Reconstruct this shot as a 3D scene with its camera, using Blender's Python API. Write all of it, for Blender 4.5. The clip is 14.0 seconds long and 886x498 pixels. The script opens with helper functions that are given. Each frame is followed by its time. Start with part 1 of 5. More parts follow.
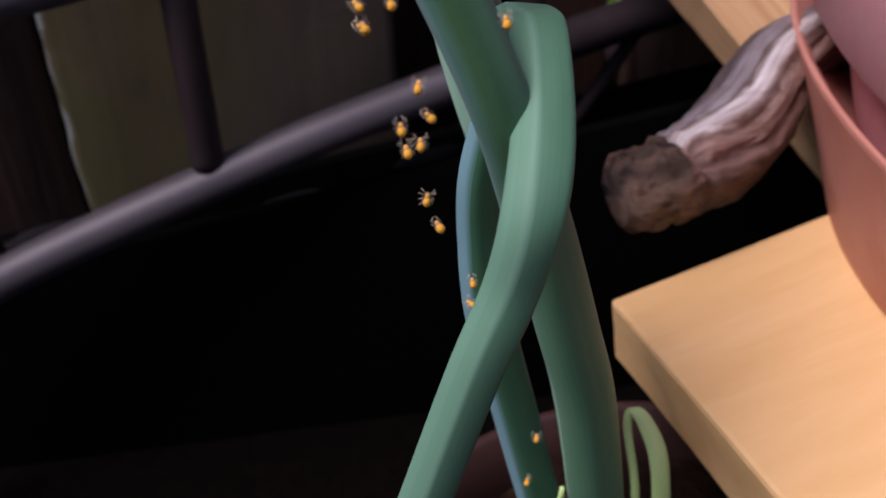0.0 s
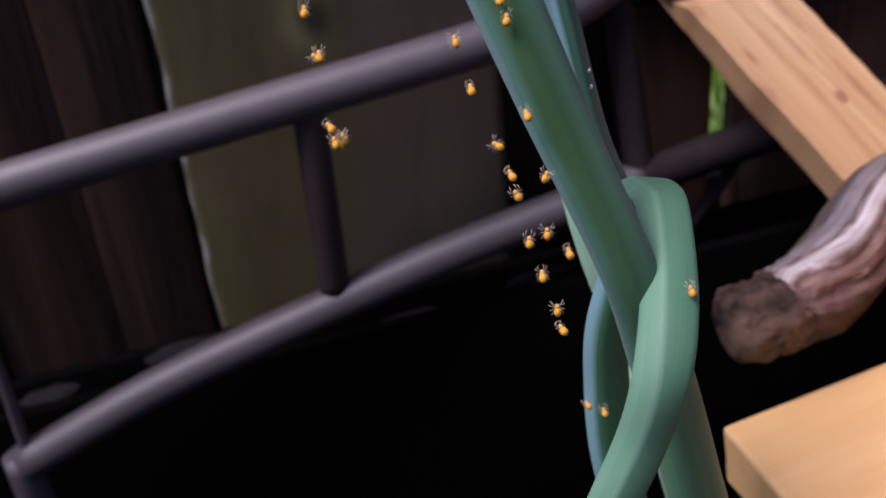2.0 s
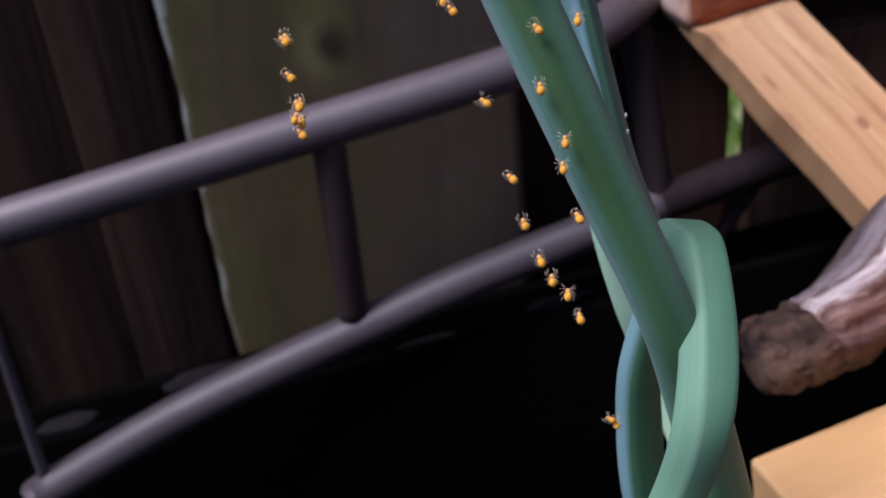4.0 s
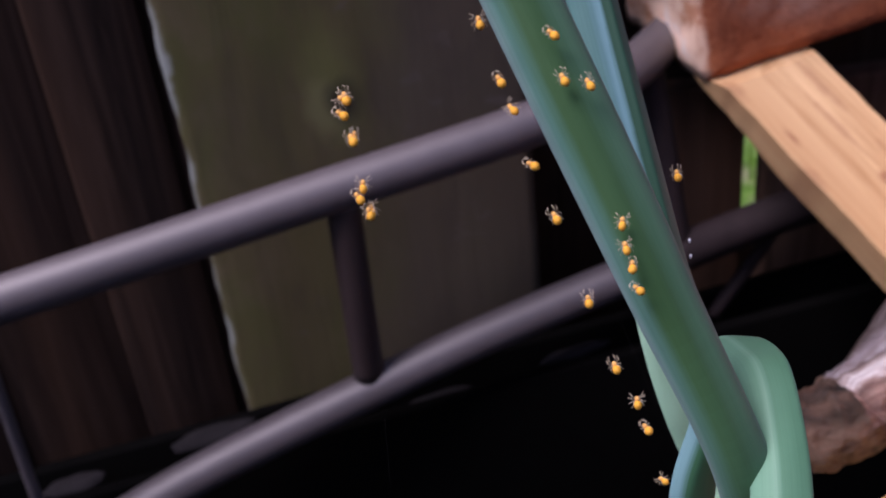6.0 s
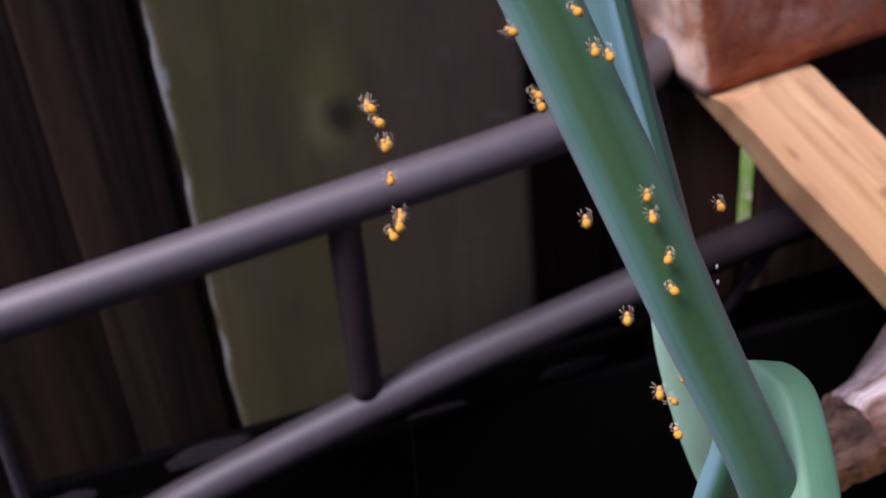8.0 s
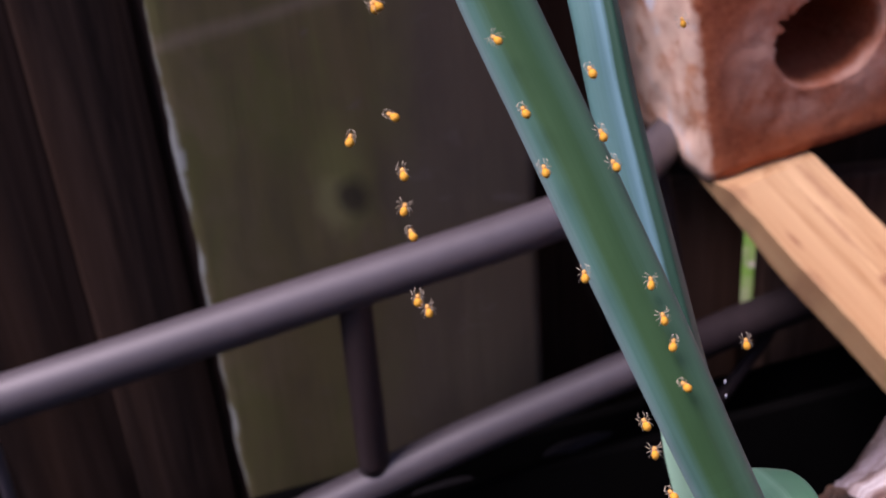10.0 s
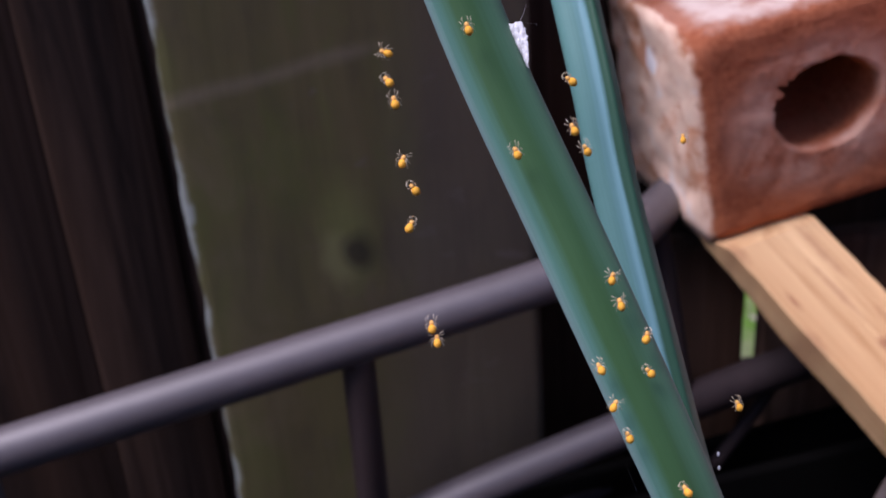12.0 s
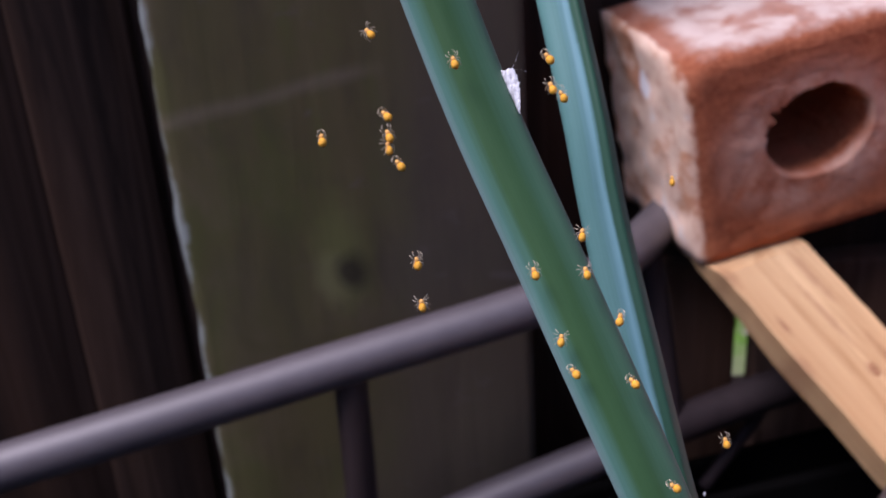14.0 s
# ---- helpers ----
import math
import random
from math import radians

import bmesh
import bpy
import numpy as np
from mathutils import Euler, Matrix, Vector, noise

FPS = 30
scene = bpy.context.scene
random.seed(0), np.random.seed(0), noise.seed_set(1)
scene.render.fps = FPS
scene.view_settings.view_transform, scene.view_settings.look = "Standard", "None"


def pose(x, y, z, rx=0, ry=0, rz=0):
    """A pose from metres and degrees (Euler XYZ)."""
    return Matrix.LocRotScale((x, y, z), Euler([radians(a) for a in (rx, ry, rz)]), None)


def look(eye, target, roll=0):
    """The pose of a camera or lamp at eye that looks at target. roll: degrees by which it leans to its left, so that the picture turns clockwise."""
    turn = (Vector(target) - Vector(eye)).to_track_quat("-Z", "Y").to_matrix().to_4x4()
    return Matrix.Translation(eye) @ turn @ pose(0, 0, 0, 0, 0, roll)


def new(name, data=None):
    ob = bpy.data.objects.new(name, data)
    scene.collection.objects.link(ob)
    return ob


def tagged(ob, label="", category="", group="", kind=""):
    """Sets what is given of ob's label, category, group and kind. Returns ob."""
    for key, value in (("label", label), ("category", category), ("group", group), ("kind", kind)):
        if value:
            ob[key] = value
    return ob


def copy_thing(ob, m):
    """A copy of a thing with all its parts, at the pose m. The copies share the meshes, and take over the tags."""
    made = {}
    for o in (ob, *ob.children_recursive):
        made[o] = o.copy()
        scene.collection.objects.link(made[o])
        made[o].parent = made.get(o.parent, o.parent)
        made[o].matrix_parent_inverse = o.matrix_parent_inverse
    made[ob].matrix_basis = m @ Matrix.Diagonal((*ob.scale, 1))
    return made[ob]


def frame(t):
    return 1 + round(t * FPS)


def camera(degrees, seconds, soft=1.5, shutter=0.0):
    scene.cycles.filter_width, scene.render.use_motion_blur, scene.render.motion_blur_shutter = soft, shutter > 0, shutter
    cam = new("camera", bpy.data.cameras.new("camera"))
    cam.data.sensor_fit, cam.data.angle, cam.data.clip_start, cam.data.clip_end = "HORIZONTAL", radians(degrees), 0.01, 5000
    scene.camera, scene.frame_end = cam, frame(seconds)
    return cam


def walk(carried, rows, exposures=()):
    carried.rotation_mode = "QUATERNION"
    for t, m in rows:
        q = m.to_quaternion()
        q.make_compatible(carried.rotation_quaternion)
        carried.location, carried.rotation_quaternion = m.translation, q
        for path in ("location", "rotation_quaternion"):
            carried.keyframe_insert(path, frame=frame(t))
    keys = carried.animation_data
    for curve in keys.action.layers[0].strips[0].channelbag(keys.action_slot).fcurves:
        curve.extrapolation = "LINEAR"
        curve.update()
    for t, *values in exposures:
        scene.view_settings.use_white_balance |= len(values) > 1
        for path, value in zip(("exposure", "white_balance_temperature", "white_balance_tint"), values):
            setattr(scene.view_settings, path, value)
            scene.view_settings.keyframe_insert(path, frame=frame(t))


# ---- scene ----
cam = camera(45.0, 14.0, 1.7)
PATH = [
    (0, (0.0233, -0.0180, 0.7009), (0.2081, 1.5854, -0.4803), -2.86),
    (0.5, (0.0221, -0.0147, 0.7081), (0.1789, 1.6283, -0.4216), -3.38),
    (1, (0.0149, -0.0192, 0.7214), (0.1378, 1.6624, -0.3544), -3.77),
    (1.5, (0.0144, -0.0259, 0.7233), (0.0766, 1.6775, -0.3230), -5.09),
    (2, (0.0144, -0.0289, 0.7245), (0.0515, 1.6821, -0.3103), -5.88),
    (2.5, (0.0125, -0.0288, 0.7260), (0.0456, 1.6854, -0.3036), -6.05),
    (3, (0.0108, -0.0279, 0.7281), (0.0464, 1.6906, -0.2944), -6.08),
    (5.5, (0.0037, -0.0106, 0.7396), (0.0318, 1.7110, -0.2779), -6.83),
    (6, (-0.0005, -0.0040, 0.7480), (0.0658, 1.7076, -0.2845), -6.66),
    (6.5, (-0.0040, -0.0016, 0.7472), (0.0844, 1.7145, -0.2762), -6.39),
    (7, (-0.0074, 0.0002, 0.7487), (0.0927, 1.7133, -0.2787), -6.14),
    (9.5, (-0.0092, 0.0006, 0.7564), (0.1139, 1.7282, -0.2437), -5.75),
    (10, (-0.0107, -0.0002, 0.7645), (0.1132, 1.7571, -0.1823), -5.15),
    (10.5, (-0.0101, -0.0006, 0.7657), (0.1146, 1.7793, -0.1378), -4.82),
    (11, (-0.0110, -0.0007, 0.7688), (0.1167, 1.7850, -0.1228), -4.66),
    (11.5, (-0.0106, -0.0039, 0.7685), (0.1108, 1.7899, -0.1075), -4.50),
    (12, (-0.0094, -0.0025, 0.7716), (0.1119, 1.7910, -0.1050), -4.50),
    (12.5, (-0.0083, -0.0005, 0.7733), (0.1122, 1.7886, -0.1126), -4.39),
    (13, (-0.0066, -0.0001, 0.7765), (0.1137, 1.7874, -0.1125), -4.14),
    (13.5, (-0.0073, -0.0008, 0.7787), (0.1161, 1.7882, -0.1070), -4.02),
    (14, (-0.0082, -0.0016, 0.7785), (0.1229, 1.7936, -0.0932), -3.82),
]
EXPOSURES = [(0, -0.20, 6400, 36), (0.5, -0.02, 6600, 44), (1, 0.02, 6600, 45), (1.5, 0.03, 6500, 42), (2, 0.02, 6250, 36), (2.5, 0.0, 6050, 33), (3.2, 0.02, 6050, 33), (5.5, 0.18, 6250, 38), (7, 0.24, 6250, 38), (9.5, 0.30, 6350, 40), (10, 0.32, 6450, 42), (11, 0.32, 6500, 43), (11.5, 0.28, 6050, 33), (14, 0.22, 6050, 33)]
walk(cam, [(t, look(e, g, r)) for t, e, g, r in PATH], EXPOSURES)
cam.data.dof.use_dof = True
cam.data.dof.focus_distance = 0.19
cam.data.dof.aperture_fstop = 22.0

# ---- light ----
world = bpy.data.worlds.new("sky")
scene.world = world
world.use_nodes = True
wn = world.node_tree.nodes
sky = wn.new("ShaderNodeTexSky")
sky.sky_type = "NISHITA"
sky.sun_disc = False
sky.sun_elevation = radians(62)
sky.sun_rotation = radians(251)
wn["Background"].inputs["Strength"].default_value = 0.12
world.node_tree.links.new(sky.outputs["Color"], wn["Background"].inputs["Color"])
sun = new("sun", bpy.data.lights.new("sun", "SUN"))
sun.data.energy = 3.8
sun.data.angle = radians(30)
sun.data.color = (1.0, 0.98, 0.95)
sun.matrix_world = look((-0.83, -0.28, 1.52), (0, 0, 0))


# ---- materials ----
def mat(name, base, rough=0.6, spec=0.5, metal=0.0):
    m = bpy.data.materials.new(name)
    m.use_nodes = True
    b = m.node_tree.nodes["Principled BSDF"]
    b.inputs["Base Color"].default_value = (*base, 1)
    b.inputs["Roughness"].default_value = rough
    b.inputs["Specular IOR Level"].default_value = spec
    b.inputs["Metallic"].default_value = metal
    return m


def node(m, kind, **vals):
    n = m.node_tree.nodes.new("ShaderNode" + kind)
    for k, v in vals.items():
        n.inputs[k].default_value = v
    return n


def wire(m, a, b):
    m.node_tree.links.new(a, b)


def plain_silk():
    m = mat("silk", (0.75, 0.76, 0.78), 0.6, 0.3)
    return m


def torn_silk():
    """Matted silk, thinner in places."""
    m = mat("matted silk", (0.86, 0.87, 0.90), 0.7, 0.2)
    b = m.node_tree.nodes["Principled BSDF"]
    co = node(m, "TexCoord")
    mp = m.node_tree.nodes.new("ShaderNodeMapping")
    mp.inputs["Scale"].default_value = (1500, 1500, 500)
    wire(m, co.outputs["Object"], mp.inputs["Vector"])
    n = node(m, "TexNoise", Scale=1.0, Detail=5.0, Roughness=0.6)
    wire(m, mp.outputs["Vector"], n.inputs["Vector"])
    r = m.node_tree.nodes.new("ShaderNodeMapRange")
    for k, q in zip(("From Min", "From Max", "To Min", "To Max"), (0.35, 0.62, 0.28, 0.95)):
        r.inputs[k].default_value = q
    wire(m, n.outputs["Fac"], r.inputs["Value"])
    wire(m, r.outputs["Result"], b.inputs["Alpha"])
    return m


def strand_silk():
    m = mat("silk strand", (0.6, 0.6, 0.62), 0.5, 0.4)
    m.node_tree.nodes["Principled BSDF"].inputs["Alpha"].default_value = 0.025
    return m


def grained(name, colours, stretch, scale=1.0, rough=0.6, spec=0.4, bump=0.3, bump_dist=0.001, blotch=0.5, detail=6.0, spread=(0.3, 0.7), vary=0.0, warp=0.0):
    """A two-scale procedural surface in object space: stretched grain, broad blotches and a fine relief."""
    m = mat(name, colours[0], rough, spec)
    b = m.node_tree.nodes["Principled BSDF"]
    co = node(m, "TexCoord")
    mp = m.node_tree.nodes.new("ShaderNodeMapping")
    mp.inputs["Scale"].default_value = stretch
    wire(m, co.outputs["Object"], mp.inputs["Vector"])
    src = mp.outputs["Vector"]
    if vary:
        info = node(m, "ObjectInfo")
        add = m.node_tree.nodes.new("ShaderNodeVectorMath")
        add.operation = "ADD"
        mul = m.node_tree.nodes.new("ShaderNodeMath")
        mul.operation = "MULTIPLY"
        mul.inputs[1].default_value = 37.0
        wire(m, info.outputs["Random"], mul.inputs[0])
        wire(m, src, add.inputs[0])
        wire(m, mul.outputs[0], add.inputs[1])
        src = add.outputs[0]
    fine = node(m, "TexNoise", Scale=scale, Detail=detail, Roughness=0.65, Distortion=warp)
    wire(m, src, fine.inputs["Vector"])
    ramp = m.node_tree.nodes.new("ShaderNodeValToRGB")
    ramp.color_ramp.elements[0].position, ramp.color_ramp.elements[1].position = spread
    ramp.color_ramp.elements[0].color = (*colours[0], 1)
    ramp.color_ramp.elements[1].color = (*colours[1], 1)
    wire(m, fine.outputs["Fac"], ramp.inputs["Fac"])
    broad = node(m, "TexNoise", Scale=scale * 0.22, Detail=3.0)
    wire(m, src, broad.inputs["Vector"])
    r2 = m.node_tree.nodes.new("ShaderNodeValToRGB")
    r2.color_ramp.elements[0].position, r2.color_ramp.elements[1].position = 0.42, 0.66
    r2.color_ramp.elements[0].color = (0, 0, 0, 1)
    r2.color_ramp.elements[1].color = (blotch, blotch, blotch, 1)
    wire(m, broad.outputs["Fac"], r2.inputs["Fac"])
    mix = m.node_tree.nodes.new("ShaderNodeMix")
    mix.data_type = "RGBA"
    mix.inputs["B"].default_value = (*colours[2], 1)
    mix.inputs[7].default_value = (*colours[2], 1)
    wire(m, r2.outputs["Color"], mix.inputs["Factor"])
    wire(m, ramp.outputs["Color"], mix.inputs[6])
    wire(m, mix.outputs[2], b.inputs["Base Color"])
    bp = node(m, "Bump", Strength=bump, Distance=bump_dist)
    wire(m, fine.outputs["Fac"], bp.inputs["Height"])
    wire(m, bp.outputs["Normal"], b.inputs["Normal"])
    return m


M_fence = grained("weathered fence wood", ((0.05, 0.036, 0.024), (0.12, 0.088, 0.055), (0.09, 0.095, 0.04)), (60, 60, 6), 3.0, 0.8, 0.2, 0.5, vary=1)
M_fence_back = grained("dark fence wood", ((0.016, 0.011, 0.0095), (0.092, 0.057, 0.043), (0.125, 0.064, 0.037)), (60, 60, 2.6), 1.7, 0.85, 0.1, 0.5, spread=(0.36, 0.82), vary=1, warp=1.3)
M_rail = grained("brown painted metal", ((0.074, 0.061, 0.066), (0.091, 0.077, 0.083), (0.058, 0.049, 0.053)), (40, 40, 40), 3.0, 0.56, 1.0, 0.10)
M_post = grained("dark brown post", ((0.042, 0.027, 0.026), (0.056, 0.038, 0.037), (0.031, 0.021, 0.020)), (60, 60, 15), 3.0, 0.55, 0.4, 0.12)
# darkened copy of the post brown, for rack parts that lie in shade
M_tube_shaded = grained("shaded brown tube", ((0.018, 0.012, 0.013), (0.027, 0.018, 0.019), (0.013, 0.009, 0.009)), (60, 60, 15), 3.0, 0.75, 0.2, 0.12)
# blacker than plastic is: the recess's shade is put into the trough colour
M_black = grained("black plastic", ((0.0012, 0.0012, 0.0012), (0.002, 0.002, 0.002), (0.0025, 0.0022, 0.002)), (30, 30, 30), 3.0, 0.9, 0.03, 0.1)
M_soil = grained("potting soil", ((0.006, 0.003, 0.002), (0.04, 0.02, 0.011), (0.015, 0.009, 0.006)), (200, 200, 200), 2.0, 0.95, 0.1, 1.0, 0.003)
# near-black albedo: the deep shade over the soil is put into its colour
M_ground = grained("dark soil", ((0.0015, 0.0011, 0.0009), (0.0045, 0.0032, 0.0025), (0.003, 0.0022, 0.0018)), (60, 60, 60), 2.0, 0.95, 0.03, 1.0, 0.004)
M_brick = grained("fired brick", ((0.25, 0.068, 0.029), (0.46, 0.155, 0.074), (0.41, 0.138, 0.068)), (320, 320, 320), 1.6, 0.95, 0.06, 1.0, 0.0009, blotch=0.6, detail=12, spread=(0.32, 0.68))
M_pine = grained("planed pine", ((0.72, 0.44, 0.17), (0.85, 0.56, 0.26), (0.80, 0.50, 0.21)), (45, 6, 60), 1.3, 0.5, 0.35, 0.12, warp=0.3)
M_stick = grained("sawn cedar", ((0.40, 0.215, 0.088), (0.66, 0.44, 0.225), (0.52, 0.31, 0.145)), (9, 170, 170), 0.8, 0.75, 0.25, 0.6, 0.0009, blotch=0.75, detail=11, spread=(0.32, 0.58), warp=0.3)
M_bark = grained("weathered branch", ((0.007, 0.0035, 0.0025), (0.17, 0.085, 0.058), (0.26, 0.15, 0.105)), (22, 200, 200), 0.8, 0.30, 0.6, 0.9, 0.004, blotch=0.5, detail=11, spread=(0.38, 0.64), warp=0.5)
M_terra = grained("terracotta", ((0.50, 0.20, 0.14), (0.58, 0.25, 0.18), (0.66, 0.36, 0.3)), (40, 40, 40), 1.5, 0.6, 0.4, 0.15)
M_terra_rim = grained("pink terracotta", ((0.58, 0.27, 0.28), (0.66, 0.33, 0.34), (0.70, 0.42, 0.44)), (40, 40, 40), 1.5, 0.55, 0.4, 0.15)
M_planter = grained("brown plastic planter", ((0.04, 0.017, 0.014), (0.055, 0.024, 0.02), (0.03, 0.013, 0.01)), (40, 40, 40), 2.0, 0.5, 0.4, 0.1)
M_leaf = grained("onion leaf", ((0.034, 0.105, 0.040), (0.050, 0.14, 0.056), (0.068, 0.17, 0.085)), (220, 220, 9), 1.5, 0.55, 0.25, 0.15, 0.0004)
M_leaf_blue = grained("waxy onion leaf", ((0.06, 0.19, 0.17), (0.085, 0.24, 0.21), (0.13, 0.29, 0.28)), (150, 150, 12), 1.5, 0.55, 0.3, 0.1, 0.0004)
M_leaf_keel = grained("waxy keeled leaf", ((0.06, 0.19, 0.17), (0.085, 0.24, 0.21), (0.13, 0.29, 0.28)), (150, 150, 12), 1.5, 0.55, 0.3, 0.1, 0.0004)
M_leaf_fold = grained("bent onion leaf", ((0.06, 0.18, 0.09), (0.085, 0.22, 0.12), (0.12, 0.27, 0.16)), (260, 260, 60), 1.5, 0.6, 0.25, 0.15, 0.0004)
M_shoot = grained("young shoot", ((0.42, 0.66, 0.20), (0.52, 0.76, 0.30), (0.62, 0.80, 0.42)), (150, 150, 12), 1.5, 0.45, 0.4, 0.1, 0.0004)
M_grass = grained("sunlit lawn", ((0.11, 0.28, 0.03), (0.28, 0.48, 0.09), (0.50, 0.44, 0.28)), (70, 70, 70), 2.0, 0.8, 0.2, 0.3, blotch=0.7)
M_branch_end = grained("broken wood", ((0.004, 0.002, 0.0015), (0.12, 0.062, 0.040), (0.36, 0.23, 0.15)), (90, 130, 130), 1.0, 0.42, 0.5, 1.0, 0.005, blotch=0.55, detail=12, spread=(0.44, 0.66), warp=0.8)

M_fence_knot = grained("weathered fence wood with a knot", ((0.060, 0.046, 0.024), (0.095, 0.074, 0.039), (0.086, 0.082, 0.031)), (45, 45, 4.5), 1.8, 0.8, 0.2, 0.6, spread=(0.28, 0.72), warp=0.4)
M_wall = grained("dark wall", ((0.045, 0.04, 0.036), (0.06, 0.054, 0.05), (0.05, 0.045, 0.04)), (3, 3, 20), 2.0, 0.7, 0.3, 0.2)
M_leaf_pale = grained("pale onion sheath", ((0.34, 0.64, 0.43), (0.40, 0.70, 0.50), (0.44, 0.72, 0.46)), (150, 150, 12), 1.5, 0.6, 0.2, 0.1, 0.0004)
# dim grey of the pieces that stand in for streaks on the trough
M_rim_piece = grained("grey rim piece", ((0.010, 0.009, 0.010), (0.020, 0.018, 0.020), (0.013, 0.012, 0.013)), (60, 60, 60), 2.0, 0.9, 0.1, 0.3)
M_blade = grained("grass blade", ((0.14, 0.34, 0.03), (0.30, 0.52, 0.09), (0.36, 0.50, 0.16)), (40, 40, 40), 2.0, 0.6, 0.3, 0.1)
M_petal = grained("dry petal", ((0.62, 0.42, 0.36), (0.80, 0.70, 0.62), (0.74, 0.60, 0.54)), (60, 60, 60), 2.0, 0.7, 0.2, 0.1)
M_knot = grained("knot wood", ((0.30, 0.145, 0.07), (0.46, 0.25, 0.125), (0.38, 0.19, 0.09)), (300, 300, 300), 1.5, 0.7, 0.25, 0.4, 0.0004)
M_silk = plain_silk()
M_web = torn_silk()
M_strand = strand_silk()
M_yellow = grained("yellow abdomen", ((0.70, 0.25, 0.008), (0.92, 0.45, 0.02), (0.85, 0.50, 0.09)), (1500, 1500, 1500), 1.0, 0.65, 0.15, 0.6, 0.0002)
M_amber = mat("amber shell", (0.78, 0.42, 0.12), 0.6, 0.15)
M_patch = mat("brown patch", (0.30, 0.12, 0.02), 0.6, 0.2)
M_leg = mat("pale leg", (0.90, 0.78, 0.58), 0.7, 0.1)


def add_knots(m):
    """Growth knots, a saw mark and the bleached arris of the board."""
    b = m.node_tree.nodes["Principled BSDF"]
    src = b.inputs["Base Color"].links[0].from_socket
    co = node(m, "TexCoord")
    wob = node(m, "TexNoise", Scale=90.0, Detail=3.0)
    wire(m, co.outputs["Object"], wob.inputs["Vector"])

    def blend(col, fac, base):
        mix = m.node_tree.nodes.new("ShaderNodeMix")
        mix.data_type = "RGBA"
        mix.inputs[7].default_value = (*col, 1)
        wire(m, fac, mix.inputs["Factor"])
        wire(m, base, mix.inputs[6])
        return mix.outputs[2]

    def ramp(value, stops):
        r = m.node_tree.nodes.new("ShaderNodeMapRange")
        r.inputs["From Min"].default_value, r.inputs["From Max"].default_value = stops[0], stops[1]
        r.inputs["To Min"].default_value, r.inputs["To Max"].default_value = stops[2], stops[3]
        wire(m, value, r.inputs["Value"])
        return r.outputs["Result"]

    def spot(x, z, sx, sz):
        mp = m.node_tree.nodes.new("ShaderNodeMapping")
        mp.inputs["Location"].default_value = (-x / sx, 0, -z / sz)
        mp.inputs["Scale"].default_value = (1 / sx, 0, 1 / sz)
        wire(m, co.outputs["Object"], mp.inputs["Vector"])
        ln = m.node_tree.nodes.new("ShaderNodeVectorMath")
        ln.operation = "LENGTH"
        wire(m, mp.outputs["Vector"], ln.inputs[0])
        ad = m.node_tree.nodes.new("ShaderNodeMath")
        ad.operation = "MULTIPLY_ADD"
        ad.inputs[1].default_value, ad.inputs[2].default_value = 0.7, -0.35
        wire(m, wob.outputs["Fac"], ad.inputs[0])
        sm = m.node_tree.nodes.new("ShaderNodeMath")
        sm.operation = "ADD"
        wire(m, ln.outputs["Value"], sm.inputs[0])
        wire(m, ad.outputs[0], sm.inputs[1])
        return sm.outputs[0]
    def calc(op, a, c, e=0.0):
        n = m.node_tree.nodes.new("ShaderNodeMath")
        n.operation = op
        for k, v in enumerate((a, c, e)):
            if isinstance(v, float):
                n.inputs[k].default_value = v
            else:
                wire(m, v, n.inputs[k])
        return n.outputs[0]

    def cloud(sx, sz, detail=4.0):
        mp = m.node_tree.nodes.new("ShaderNodeMapping")
        mp.inputs["Scale"].default_value = (sx, sx, sz)
        wire(m, co.outputs["Object"], mp.inputs["Vector"])
        n = node(m, "TexNoise", Scale=1.0, Detail=detail, Roughness=0.6, Distortion=0.6)
        wire(m, mp.outputs["Vector"], n.inputs["Vector"])
        return n.outputs["Fac"]
    out = src
    xyz = node(m, "SeparateXYZ")
    wire(m, co.outputs["Object"], xyz.inputs[0])
    x, z = xyz.outputs["X"], xyz.outputs["Z"]
    # algae in upright drifts, pale rubbed patches and dark damp ones
    out = blend((0.073, 0.086, 0.022), ramp(cloud(42, 14), (0.50, 0.66, 0.0, 0.42)), out)
    out = blend((0.124, 0.097, 0.062), ramp(cloud(30, 22), (0.50, 0.75, 0.0, 0.6)), out)
    # the browner heartwood half, its limit slanting with the grain
    limit = calc("MULTIPLY_ADD", cloud(55, 9), 0.030, x)
    limit = calc("MULTIPLY_ADD", z, -0.10, limit)
    out = blend((0.069, 0.055, 0.042), ramp(limit, (-0.062, -0.036, 0.0, 0.86)), out)
    out = blend((0.033, 0.025, 0.024), ramp(cloud(38, 16), (0.50, 0.80, 0.0, 0.5)), out)
    out = blend((0.104, 0.086, 0.082), ramp(cloud(60, 120), (0.64, 0.72, 0.0, 0.45)), out)
    # knot
    halo = spot(-0.021, 0.602, 0.012, 0.026)
    out = blend((0.116, 0.123, 0.041), ramp(halo, (0.3, 1.1, 0.65, 0.0)), out)
    crescent = spot(-0.0245, 0.5915, 0.0085, 0.0130)
    out = blend((0.166, 0.156, 0.073), ramp(crescent, (0.5, 1.1, 0.55, 0.0)), out)
    knot = spot(-0.0165, 0.5935, 0.0074, 0.0090)
    out = blend((0.025, 0.020, 0.014), ramp(knot, (0.35, 1.2, 0.9, 0.0)), out)
    # bleached arris, wider and narrower along the board
    arris = calc("MULTIPLY_ADD", cloud(10, 45, 6.0), -0.014, x)
    out = blend((0.25, 0.28, 0.27), ramp(arris, (-0.0862, -0.0835, 0.85, 0.0)), out)
